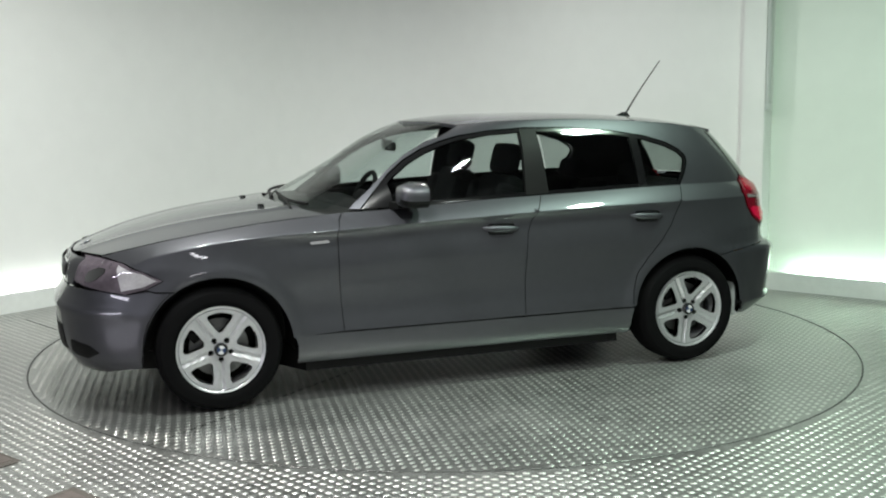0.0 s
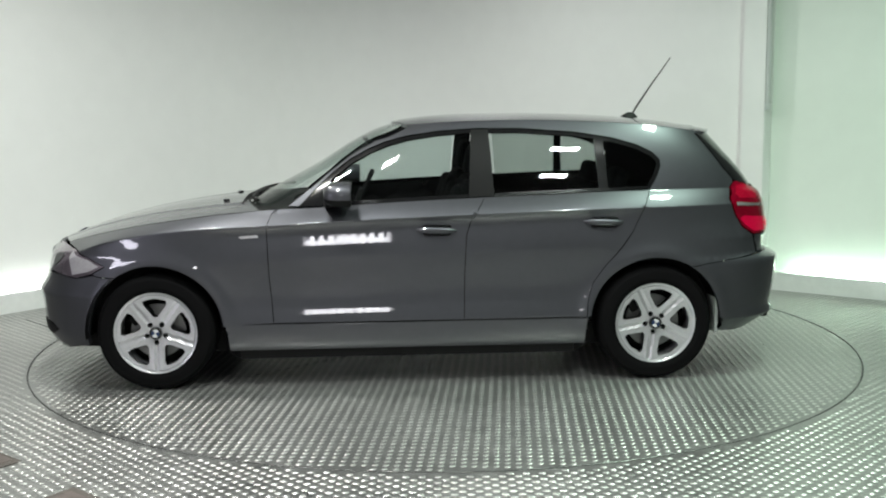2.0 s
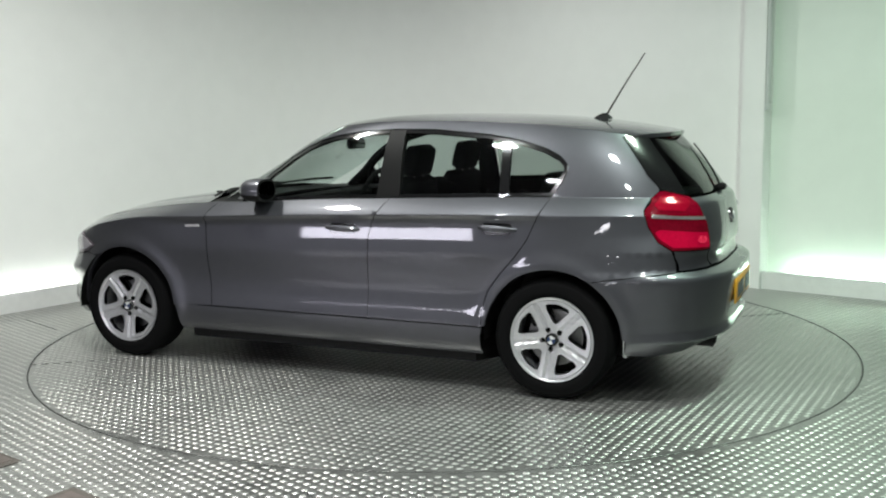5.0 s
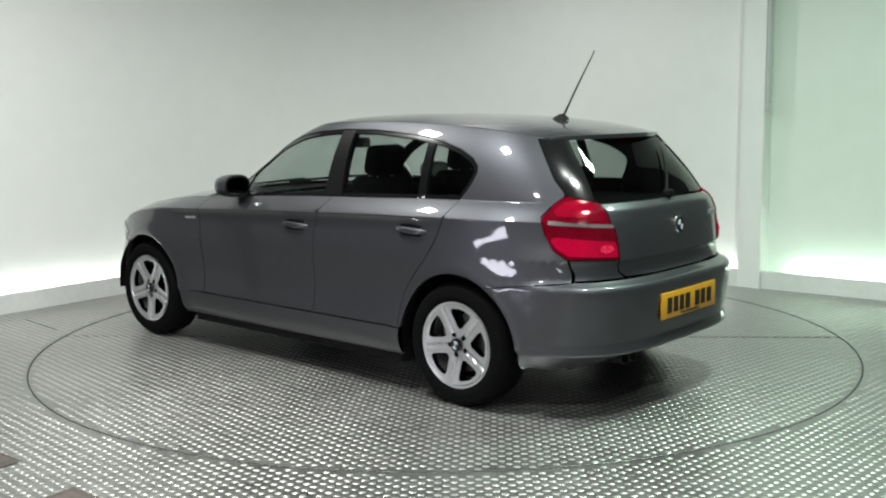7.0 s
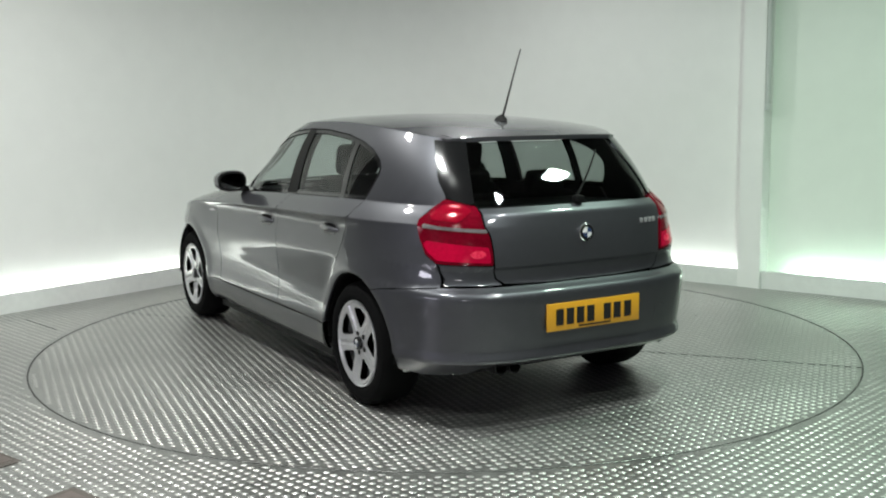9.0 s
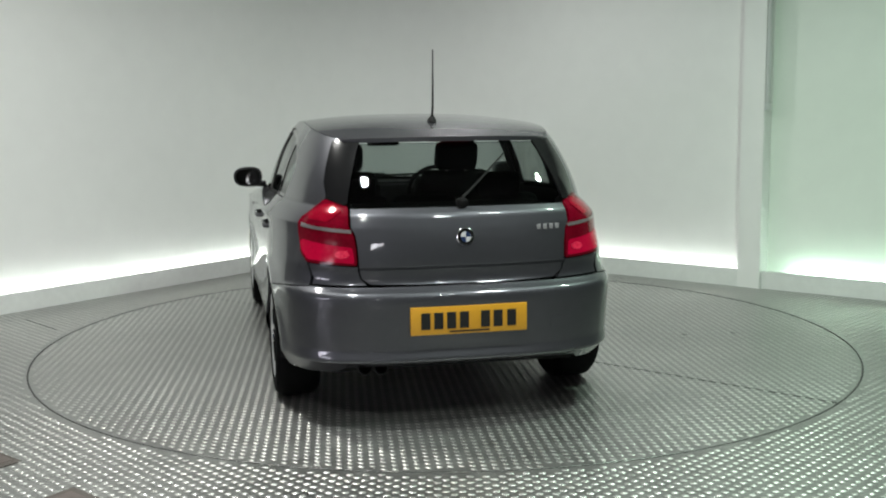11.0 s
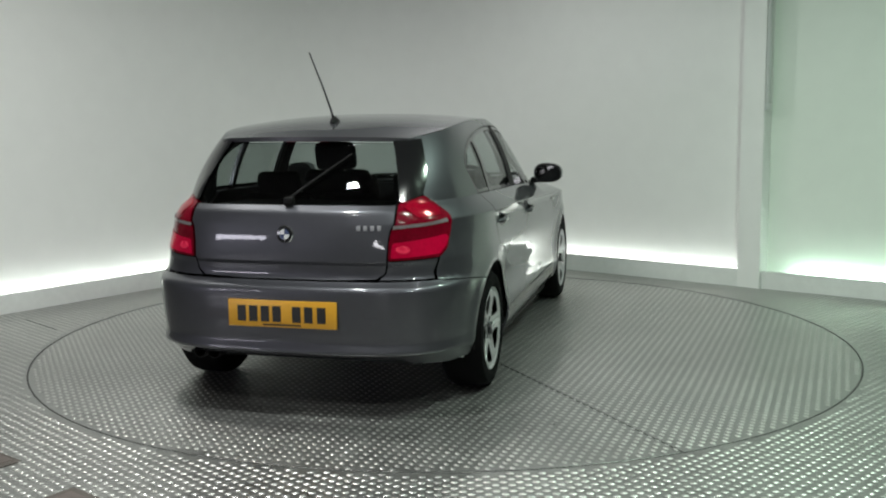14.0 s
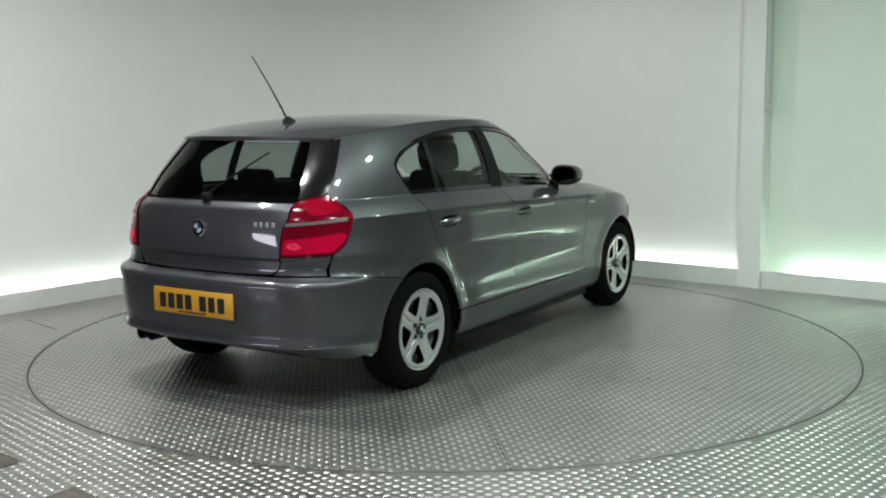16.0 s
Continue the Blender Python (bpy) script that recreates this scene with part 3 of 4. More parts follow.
# doors, wings, sills and the body side with its pillars
both("front_door", belt_line(0.69, -0.415) + MID_EDGE[1:] + FRONT_EDGE[:-1], side, PAINT, lines=CREASES, step=0.024)
both("rear_door", belt_line(-0.415, -1.305) + REAR_EDGE[1:] + MID_EDGE[:0:-1], side, PAINT, lines=CREASES, step=0.024)
both("sill", [(0.968, 0.347), (0.955, 0.30), (0.95, 0.195), (-0.95, 0.195), (-0.955, 0.30), (-0.965, 0.347)], side, PAINT)
wing_top = [(0.69 + (1.86 - 0.69) * k / 16, fender_top(0.69 + (1.86 - 0.69) * k / 16) if 0.69 + (1.86 - 0.69) * k / 16 > 0.9 else belt(0.69) + (fender_top(0.9) - belt(0.69)) * k * (1.17 / 16) / 0.21) for k in range(17)]
HEADLAMP = [(1.86, 0.752), (1.76, 0.738), (1.67, 0.70), (1.59, 0.66), (1.67, 0.618), (1.76, 0.594)]
both("front_wing", wing_top + HEADLAMP[1:5] + [(1.63, 0.605)] + arch(AXLE, 56, 175) + FRONT_EDGE[:-1], side, PAINT, lines=CREASES, step=0.022)
roof_side = [(x, roof_edge(x)) for x in (-1.62, -1.5, -1.3, -1.1, -0.9, -0.7, -0.5, -0.3, -0.15, -0.03)]
pillar = [(0.09, 1.318), (0.17, 1.293), (0.29, 1.225), (0.40, 1.145), (0.50, 1.06), (0.60, 0.985), (0.635, 0.955)]
TAIL_FRONT = [(-1.90, 0.768), (-1.835, 0.81), (-1.79, 0.88), (-1.762, 0.963), (-1.785, 1.02), (-1.815, 1.05)]
body_side = REAR_EDGE[::-1] + OPENING[::-1][1:] + pillar[::-1] + roof_side[::-1] + [(-1.675, 1.30), (-1.73, 1.235), (-1.80, 1.15)] + TAIL_FRONT[::-1] + [(-1.92, 0.70), (-1.925, 0.662), (-1.75, 0.645), (-1.6, 0.625)] + arch(-AXLE, 122, 8)
both("body_side", body_side, lambda x, z: upper_side(x, z) if z > belt(min(x, 0.6)) else side(x, z), PAINT, lines=CREASES + (lambda x: belt(min(x, 0.6)),), step=0.024)

# roof, bonnet, windscreen
def roof(u, v):
    k = v / 0.6
    xf, xr = 0.075 - 0.10 * k * k, -1.80 + 0.13 * abs(k) ** 2.5
    x = xf + (xr - xf) * u / 1.8
    e = upper_side(max(min(x, -0.03), -1.62), roof_edge(max(min(x, -0.03), -1.62)))
    y0 = e[1] + (0.02 * (-1.62 - x) / 0.1 if x < -1.62 else 0) * -1
    z0 = roof_edge(x)
    return (x, k * y0, z0 + 0.036 * (1 - abs(k) ** 2.6))


patch("roof", [(0.002, -0.6), (1.8, -0.6), (1.8, 0.6), (0.002, 0.6)], roof, PAINT, car, gap=0.0, step=0.04, depth=0.02, facing=lambda p: Vector((0, 0, 1)))


def bonnet(u, v):
    k = v / 0.7
    xf, xr = 1.985 - 0.135 * abs(k) ** 2.2, 0.93 - 0.16 * k * k
    x = xr + (xf - xr) * u / 1.1
    zt = fender_top(x)
    y0 = half_width(x, zt) * ends(x, zt, False)
    ridge = 0.006 * math.exp(-(((abs(k) - 0.62 + 0.12 * u) / 0.06) ** 2))
    return (x, k * y0, zt + (hood_z(x) - zt) * (1 - abs(k) ** 2.2) + ridge)


patch("bonnet", [(0.0, -0.7), (1.1, -0.7), (1.1, 0.7), (0.0, 0.7)], bonnet, PAINT, car, gap=0.0015, step=0.028, depth=0.02, facing=lambda p: Vector((0.3, 0, 1)))
tw = US * math.asin(0.80 ** (QW / 2))
windscreen = patch("windscreen", [(-tw, 0.95), (tw, 0.95), (tw * 0.985, 1.364), (tw * 0.8, 1.382), (tw * 0.5, 1.393), (0, 1.397), (-tw * 0.5, 1.393), (-tw * 0.8, 1.382), (-tw * 0.985, 1.364)], screen, GLASS, car, gap=0.004, depth=0.004, step=0.05)


def cowl(u, v):
    k = v / 0.7
    x = 0.955 - 0.16 * k * k - u
    return (x, k * 0.76, 0.938 + 0.012 * (1 - k * k) + 0.0 * u)


patch("cowl_panel", [(0, -0.7), (0.3, -0.7), (0.3, 0.7), (0, 0.7)], cowl, BLACK, car, "black plastic cowl under the windscreen", depth=0.01, facing=lambda p: Vector((0, 0, 1)))

# side glass, pillar cover and trims


def pane(points):
    return shrink(points, 0.016)


lower_front = [(x, belt(x)) for x in (-0.36, -0.1, 0.15, 0.35)]
both("front_window", pane([(-0.335, 0.995)] + [(-0.36, 1.357)] + OPENING[7:2:-1] + [(0.40, 1.12), (0.42, 1.0), (0.40, 0.962)] + lower_front[:0:-1]), upper_side, GLASS, lift=-0.008, depth=0.004, step=0.05)
both("rear_window", pane([(-0.465, 1.0), (-0.45, 1.358), (-0.62, 1.357), (-0.92, 1.334), (-1.035, 1.318), (-1.05, 1.012)]), upper_side, DARKGLASS, lift=-0.008, depth=0.004, step=0.05)
both("quarter_window", pane([(-1.07, 1.014), (-1.055, 1.314), (-1.12, 1.302), (-1.25, 1.264), (-1.335, 1.222), (-1.372, 1.185), (-1.375, 1.15), (-1.35, 1.09), (-1.305, 1.024)]), upper_side, DARKGLASS, lift=-0.008, depth=0.004, step=0.05)
both("pillar_cover", [(-0.33, 0.998), (-0.352, 1.357), (-0.45, 1.359), (-0.47, 1.003)], upper_side, BLACK, "black door pillar cover", lift=-0.003, depth=0.02)
both("window_divider", [(-1.03, 1.013), (-1.016, 1.32), (-1.068, 1.312), (-1.086, 1.015)], upper_side, GLOSS, "black window divider", lift=-0.004, depth=0.02)
both("mirror_triangle", [(0.40, 0.962), (0.42, 1.115), (0.50, 1.03), (0.57, 0.957)], upper_side, GLOSS, "black triangle at the mirror", lift=-0.003, depth=0.02)
both("window_surround", OPENING + [(x, belt(x)) for x in (-1.0, -0.6, -0.2, 0.2)], upper_side, GLOSS, "thin black window surround", lift=-0.004, depth=0.012,
     holes=[shrink(dense(OPENING + [(x, belt(x)) for x in (-1.0, -0.6, -0.2, 0.2)], 0.035), 0.02)])

# rear: bumper, tailgate, glass, lamps
def mirrored(points):
    return points + [(-u, z) for u, z in points[::-1]]


seam = [rear_of_y(0.46, 0.662), rear_of_x(-1.93, 0.662), rear_of_x(-1.75, 0.645), rear_of_x(-1.6, 0.625)]
arch_back = [rear_of_x(x, z) for x, z in arch(-AXLE, 122, 176, 10)]
low = [rear_of_x(-1.69, 0.25), rear_of_x(-1.80, 0.235), rear_of_x(-1.95, 0.25), rear_of_y(0.55, 0.285), rear_of_y(0.25, 0.30)]
patch("rear_bumper", mirrored(seam + arch_back + low), rear, PAINT, car, depth=0.025, gap=0.0013, lines=(lambda u: 0.652, lambda u: 0.637, lambda u: 0.338, lambda u: 0.315, lambda u: 0.367), step=0.022)
patch("tailgate", mirrored([rear_of_y(0.3, 1.018), rear_of_y(0.512, 1.015), rear_of_y(0.502, 0.90), rear_of_y(0.49, 0.76), rear_of_y(0.478, 0.70), rear_of_y(0.44, 0.672), rear_of_y(0.2, 0.666)]), rear, PAINT, car, depth=0.02, gap=0.0016, lines=(lambda u: 0.738, lambda u: 0.752, lambda u: 0.978, lambda u: 0.992, lambda u: 1.004), step=0.018)
glass_edge = [rear_of_y(0.25, 1.312), rear_of_x(-1.64, 1.306), rear_of_x(-1.685, 1.26), rear_of_x(-1.79, 1.14), rear_of_x(-1.865, 1.045), rear_of_y(0.53, 1.022), rear_of_y(0.25, 1.024)]
patch("rear_glass", mirrored(glass_edge), rear, REARGLASS, car, "tinted rear window", depth=0.006, gap=0.004, lift=-0.004)
for sgn in (1, -1):
    edge = [rear_of_x(-1.61, 1.318), rear_of_x(-1.66, 1.255), rear_of_x(-1.755, 1.125), rear_of_x(-1.822, 1.052), rear_of_y(0.54, 1.026), rear_of_y(0.52, 1.03), rear_of_y(0.515, 1.06), rear_of_y(0.49, 1.15), rear_of_y(0.455, 1.25), rear_of_y(0.43, 1.31)]
    patch("glass_side_trim", edge, rear, GLOSS, car, "gloss black fin beside the rear window", depth=0.012, lift=0.004, mirror=sgn < 0)
    corner = [rear_of_y(0.450, 0.668), rear_of_y(0.484, 0.70), rear_of_y(0.494, 0.757), rear_of_x(-1.905, 0.766), rear_of_x(-1.93, 0.70), rear_of_x(-1.935, 0.668)]
    patch("corner_panel", corner, rear, PAINT, car, depth=0.015, step=0.018, mirror=sgn < 0)
    tail = [rear_of_y(0.497, 0.760), rear_of_y(0.508, 0.90), rear_of_y(0.520, 1.018), rear_of_x(-1.84, 1.048)] + [rear_of_x(x, z) for x, z in TAIL_FRONT[::-1]]
    lamp = patch("tail_lamp", rounded(tail, 0.02), rear, RED, car, "red tail lamp wrapping the corner", depth=0.03, gap=0.001, lift=0.006, step=0.02, mirror=sgn < 0)
    band = [rear_of_y(0.515, 0.905), rear_of_y(0.515, 0.925), rear_of_x(-1.80, 0.942), rear_of_x(-1.80, 0.924)]
    patch("clear_band", band, rear, BAND, lamp, "clear band of the lamp", depth=0.01, lift=0.009, mirror=sgn < 0)
    lit = [rear_of_y(0.506, 0.770), rear_of_y(0.514, 0.845), rear_of_x(-1.93, 0.862), rear_of_x(-1.835, 0.872), rear_of_x(-1.815, 0.855), rear_of_x(-1.845, 0.818), rear_of_x(-1.90, 0.780)]
    patch("lit_lens", rounded(lit, 0.02), rear, RED_LIT, lamp, "glowing lower red lens", depth=0.01, lift=0.009, mirror=sgn < 0)
    core = [(0.075 * math.cos(a * math.pi / 7), 0.02 * math.sin(a * math.pi / 7)) for a in range(14)]
    cu, cz = rear_of_y(0.56, 0.812)
    patch("bulb_glow", [(cu + du, cz + dz) for du, dz in core], rear, RED_CORE, lamp, "glowing lamp bulb", depth=0.006, lift=0.0125, step=0.02, mirror=sgn < 0)
    upper = [rear_of_x(-1.94, 0.95), rear_of_x(-1.825, 0.958), rear_of_x(-1.80, 0.985), rear_of_x(-1.825, 1.03), rear_of_x(-1.88, 1.035), rear_of_x(-1.95, 1.0)]
    patch("upper_reflector", rounded(upper, 0.015), rear, RED_BRIGHT, lamp, "bright red upper reflector", depth=0.008, lift=0.009, step=0.02, mirror=sgn < 0)
    patch("lamp_backing", rounded(tail, 0.02), rear, TRIM, lamp, "dark inner backing of the lamp", depth=0, lift=-0.036, gap=-0.03, step=0.04, mirror=sgn < 0)

# front: nose, bumper, lamps, grilles
nose = mirrored([front_of_y(0.2, 0.742), front_of_y(0.45, 0.745), front_of_y(0.40, 0.61), front_of_y(0.2, 0.60)])
patch("nose_panel", nose, front, PAINT, car, depth=0.02)
arch_front = [front_of_x(x, z) for x, z in arch(AXLE, 55, 8, 10)]
patch("front_bumper", mirrored([front_of_y(0.2, 0.598), front_of_y(0.42, 0.602), front_of_x(1.88, 0.606), front_of_x(1.76, 0.592), front_of_x(1.66, 0.612), front_of_x(1.63, 0.603)] + arch_front + [front_of_x(1.70, 0.23), front_of_x(1.85, 0.19), front_of_y(0.4, 0.175), front_of_y(0.2, 0.175)]), front, PAINT, car, depth=0.025, lines=(lambda u: 0.496, lambda u: 0.527), step=0.022)
patch("lower_grille", mirrored([front_of_y(0.1, 0.40), front_of_y(0.34, 0.40), front_of_y(0.38, 0.28), front_of_y(0.1, 0.26)]), front, BLACK, car, "black lower air intake", depth=0.006, lift=0.004)
for sgn in (1, -1):
    fog = rounded([front_of_y(0.46, 0.345), front_of_y(0.60, 0.335), front_of_y(0.655, 0.30), front_of_y(0.58, 0.262), front_of_y(0.45, 0.27)], 0.02)
    patch("fog_intake", fog, front, BLACK, car, "black fog lamp intake", depth=0.006, lift=0.004, mirror=sgn < 0)
    lamp2 = [front_of_y(0.415, 0.735), front_of_x(1.93, 0.755)] + [front_of_x(x, z) for x, z in HEADLAMP] + [front_of_x(1.87, 0.608), front_of_y(0.43, 0.63)]
    head = patch("headlamp", rounded(lamp2, 0.012), front, LAMP_INNER, car, "clear headlamp with dark inner reflector", depth=0.03, gap=0.0015, step=0.02, lift=0.003, mirror=sgn < 0)
    patch("indicator_lens", [front_of_x(1.78, 0.73), front_of_x(1.68, 0.695), front_of_x(1.615, 0.661), front_of_x(1.68, 0.63), front_of_x(1.78, 0.607)], front, CLEARLENS, head, "clear indicator section", step=0.015, depth=0.005, lift=0.006, mirror=sgn < 0)
    patch("headlamp_projector", [front_of_y(0.555 + 0.04 * math.cos(a * math.pi / 8), 0.675 + 0.038 * math.sin(a * math.pi / 8)) for a in range(16)], front, CHROME, head, "round chrome projector", depth=0.02, lift=0.006, mirror=sgn < 0, step=0.03)
    kid = rounded([front_of_y(0.03, 0.718), front_of_y(0.27, 0.714), front_of_y(0.30, 0.675), front_of_y(0.24, 0.615), front_of_y(0.04, 0.61)], 0.03)
    grille = patch("kidney_grille", kid, front, CHROME, car, "chrome-framed black kidney grille", depth=0.02, lift=0.004, mirror=sgn < 0)
    patch("grille_backing", shrink(dense(kid, 0.03), 0.012), front, BLACK, grille, depth=0.01, lift=0.007, mirror=sgn < 0)
    for k in range(6):
        ya = 0.062 + 0.033 * k
        patch("grille_slat", [front_of_y(ya, 0.70), front_of_y(ya + 0.010, 0.70), front_of_y(ya + 0.010, 0.63 + 0.006 * max(0, k - 3)), front_of_y(ya, 0.63 + 0.006 * max(0, k - 3))], front, STEEL, grille, depth=0.008, lift=0.011, gap=0, mirror=sgn < 0)


# ---------------------------------------------------------------- wheels
def wheel_face(x, z):
    r = math.hypot(x, z)
    a = (math.atan2(z, x) / (2 * math.pi / 5) + 0.5) % 1.0 - 0.5
    w = (abs(a) - 0.5) * 2 * math.pi / 5 * r
    groove = (0.009 * math.exp(-((w / 0.009) ** 4)) - 0.003 * math.exp(-(((abs(w) - 0.017) / 0.006) ** 2))) * min(1, max(0, (r - 0.05) / 0.03))
    return (x, 0.016 * (r / 0.2) ** 2 - 0.018 - groove, z)


def make_wheel(x, y_sign, turn):
    out = 0.845
    bm = bmesh.new()
    lathe(bm, [(0.185, -0.20), (0.20, -0.205), (0.212, -0.20), (0.207, -0.15), (0.19, -0.10), (0.195, -0.03), (0.200, -0.012), (0.211, 0.0), (0.2175, 0.002), (0.2175, -0.006), (0.208, -0.012)], 64)
    wheel = part("wheel", bm, ALLOY, car, "silver five-spoke alloy wheel")
    bm = bmesh.new()
    lathe(bm, [(0.07, -0.12), (0.07, -0.045), (0.01, -0.045)], 24)
    part("hub", bm, BLACK, wheel)
    bm = bmesh.new()
    lathe(bm, [(0.205, -0.20), (0.235, -0.215), (0.285, -0.213), (0.303, -0.195), (0.3115, -0.165), (0.312, -0.105), (0.3115, -0.045), (0.303, -0.015), (0.285, 0.003), (0.25, 0.009), (0.226, 0.004), (0.216, -0.006), (0.207, -0.02)], 72)
    tyre = part("tyre", bm, RUBBER, wheel, "black rubber tyre")
    holes = []
    for k in range(5):
        a = 2 * math.pi * k / 5
        h = []
        for rr, half in ((0.084, 0.11), (0.12, 0.28), (0.160, 0.375), (0.183, 0.35), (0.187, 0.0)):
            h.append((rr, half))
        ring = [(rr * math.cos(a + d), rr * math.sin(a + d)) for rr, d in h] + [(rr * math.cos(a - d), rr * math.sin(a - d)) for rr, d in h[-2::-1]]
        holes.append(rounded(ring, 0.014, 3))
    disc = [(0.2015 * math.cos(2 * math.pi * k / 60), 0.2015 * math.sin(2 * math.pi * k / 60)) for k in range(60)]
    bolts = [[(0.052 * math.cos(2 * math.pi * (k + 0.5) / 5) + 0.0145 * math.cos(q * math.pi / 4), 0.052 * math.sin(2 * math.pi * (k + 0.5) / 5) + 0.0145 * math.sin(q * math.pi / 4)) for q in range(8)] for k in range(5)]
    patch("spokes", disc, wheel_face, ALLOY, wheel, step=0.012, depth=0.035, gap=0, holes=holes + bolts, facing=lambda p: Vector((0, 1, 0)))
    for k in range(5):
        bm = bmesh.new()
        a = 2 * math.pi * (k + 0.5) / 5
        lathe(bm, [(0.0075, -0.03), (0.0075, -0.026), (0.004, -0.022)], 8, caps=True)
        bmesh.ops.translate(bm, vec=(0.052 * math.cos(a), 0, 0.052 * math.sin(a)), verts=bm.verts)
        part("bolt", bm, BLACK, wheel)
    bm = bmesh.new()
    lathe(bm, [(0.034, -0.02), (0.034, -0.001), (0.031, 0.003), (0.005, 0.004)], 24, caps=True)
    part("centre_cap", bm, GLOSS, wheel, "black and white centre cap")
    for k, mt in enumerate((WHITE, BLUE, WHITE, BLUE)):
        bm = bmesh.new()
        arc = [(0.022 * math.cos(math.pi / 2 * (k + q / 5)), 0.0045, 0.022 * math.sin(math.pi / 2 * (k + q / 5))) for q in range(6)]
        prism(bm, [(0, 0.0035, 0)] + [(a, 0.0035, c) for a, _, c in arc], [(0, 0.0055, 0)] + [(a, 0.0055, c) for a, _, c in arc])
        part("cap_quarter", bm, mt, wheel)
    bm = bmesh.new()
    lathe(bm, [(0.06, -0.075), (0.145, -0.075), (0.145, -0.095), (0.06, -0.095)], 40, closed=True)
    part("brake_disc", bm, STEEL, wheel)
    bm = bmesh.new()
    lathe(bm, [(0.19, -0.13), (0.03, -0.13)], 40, caps=True)
    part("brake_shield", bm, BLACK, wheel)
    bm = bmesh.new()
    box(bm, (0.06, 0.05, 0.13), (-0.12, -0.085, 0.02), 0.01)
    part("brake_caliper", bm, BLACK, wheel)
    wheel.matrix_basis = pose(x, out * y_sign, HUB_Z, 0, 0, 0 if y_sign > 0 else 180) @ pose(0, 0, 0, 0, turn, 0)
    return wheel


make_wheel(AXLE, 1, 90 + 36)
make_wheel(-AXLE, 1, 90 + 26)
make_wheel(AXLE, -1, 31)
make_wheel(-AXLE, -1, 5)
for ax in (AXLE, -AXLE):
    for s in (1, -1):
        bm = bmesh.new()
        prof = arch(ax, -5, 185, 20, ARCH_R + 0.012)
        rows = []
        for q, y in enumerate((0.835, 0.60, 0.585)):
            rows.append([bm.verts.new((px if q < 2 else ax, s * y, pz if q < 2 else HUB_Z)) for px, pz in prof])
        for a, b in zip(rows, rows[1:]):
            for k in range(len(prof) - 1):
                bm.faces.new((a[k], a[k + 1], b[k + 1], b[k]))
        part("arch_liner", bm, BLACK, car, "black wheel arch liner")

# underbody
bm = bmesh.new()
prism(bm, [(1.9, 0.55, 0.19), (1.0, 0.60, 0.145), (0.9, 0.78, 0.145), (-0.9, 0.78, 0.145), (-1.0, 0.60, 0.145), (-1.85, 0.60, 0.22), (-1.95, 0.3, 0.25), (-1.95, -0.3, 0.25), (-1.85, -0.60, 0.22), (-1.0, -0.60, 0.145), (-0.9, -0.78, 0.145), (0.9, -0.78, 0.145), (1.0, -0.60, 0.145), (1.9, -0.55, 0.19)],
      [(1.9, 0.55, 0.27), (1.0, 0.60, 0.27), (0.9, 0.78, 0.27), (-0.9, 0.78, 0.27), (-1.0, 0.60, 0.27), (-1.85, 0.60, 0.33), (-1.95, 0.3, 0.33), (-1.95, -0.3, 0.33), (-1.85, -0.60, 0.33), (-1.0, -0.60, 0.27), (-0.9, -0.78, 0.27), (0.9, -0.78, 0.27), (1.0, -0.60, 0.27), (1.9, -0.55, 0.27)])
part("underbody", bm, BLACK, car, "black underbody tray")

# ---------------------------------------------------------------- cabin
both("cabin_side_lining", body_side, lambda x, z: upper_side(x, z) if z > belt(min(x, 0.6)) else side(x, z), TRIM, "dark inner lining", lift=-0.03, depth=0, gap=0.0, step=0.06)
both("front_door_lining", belt_line(0.69, -0.415) + MID_EDGE[1:] + FRONT_EDGE[:-1], side, TRIM, "dark door lining", lift=-0.05, depth=0, gap=-0.01, step=0.07)
both("rear_door_lining", belt_line(-0.415, -1.305) + REAR_EDGE[1:] + MID_EDGE[:0:-1], side, TRIM, "dark door lining", lift=-0.05, depth=0, gap=-0.01, step=0.07)
both("pillar_lining", [(-0.33, 0.96), (-0.352, 1.357), (-0.45, 1.359), (-0.47, 0.96)], upper_side, TRIM, lift=-0.045, depth=0.0)
patch("headlining", [(0.05, -0.59), (1.75, -0.59), (1.75, 0.59), (0.05, 0.59)], roof, LINING, car, "light grey headlining", lift=-0.03, depth=0, gap=0, step=0.08, facing=lambda p: Vector((0, 0, 1)))
patch("tailgate_lining", mirrored([rear_of_y(0.3, 1.018), rear_of_y(0.56, 1.02), rear_of_y(0.56, 0.70), rear_of_y(0.3, 0.66)]), rear, TRIM, car, "dark tailgate lining", lift=-0.045, depth=0, step=0.08)


def soft_block(bm, size, at, turn=0.0, r=0.03, m=None):
    b2 = bmesh.new()
    box(b2, size, (0, 0, 0), r)
    bmesh.ops.transform(b2, matrix=pose(*at, 0, turn, 0), verts=b2.verts)
    me = bpy.data.meshes.new("tmp")
    b2.to_mesh(me)
    b2.free()
    bm.from_mesh(me)
    bpy.data.meshes.remove(me)
    return bm


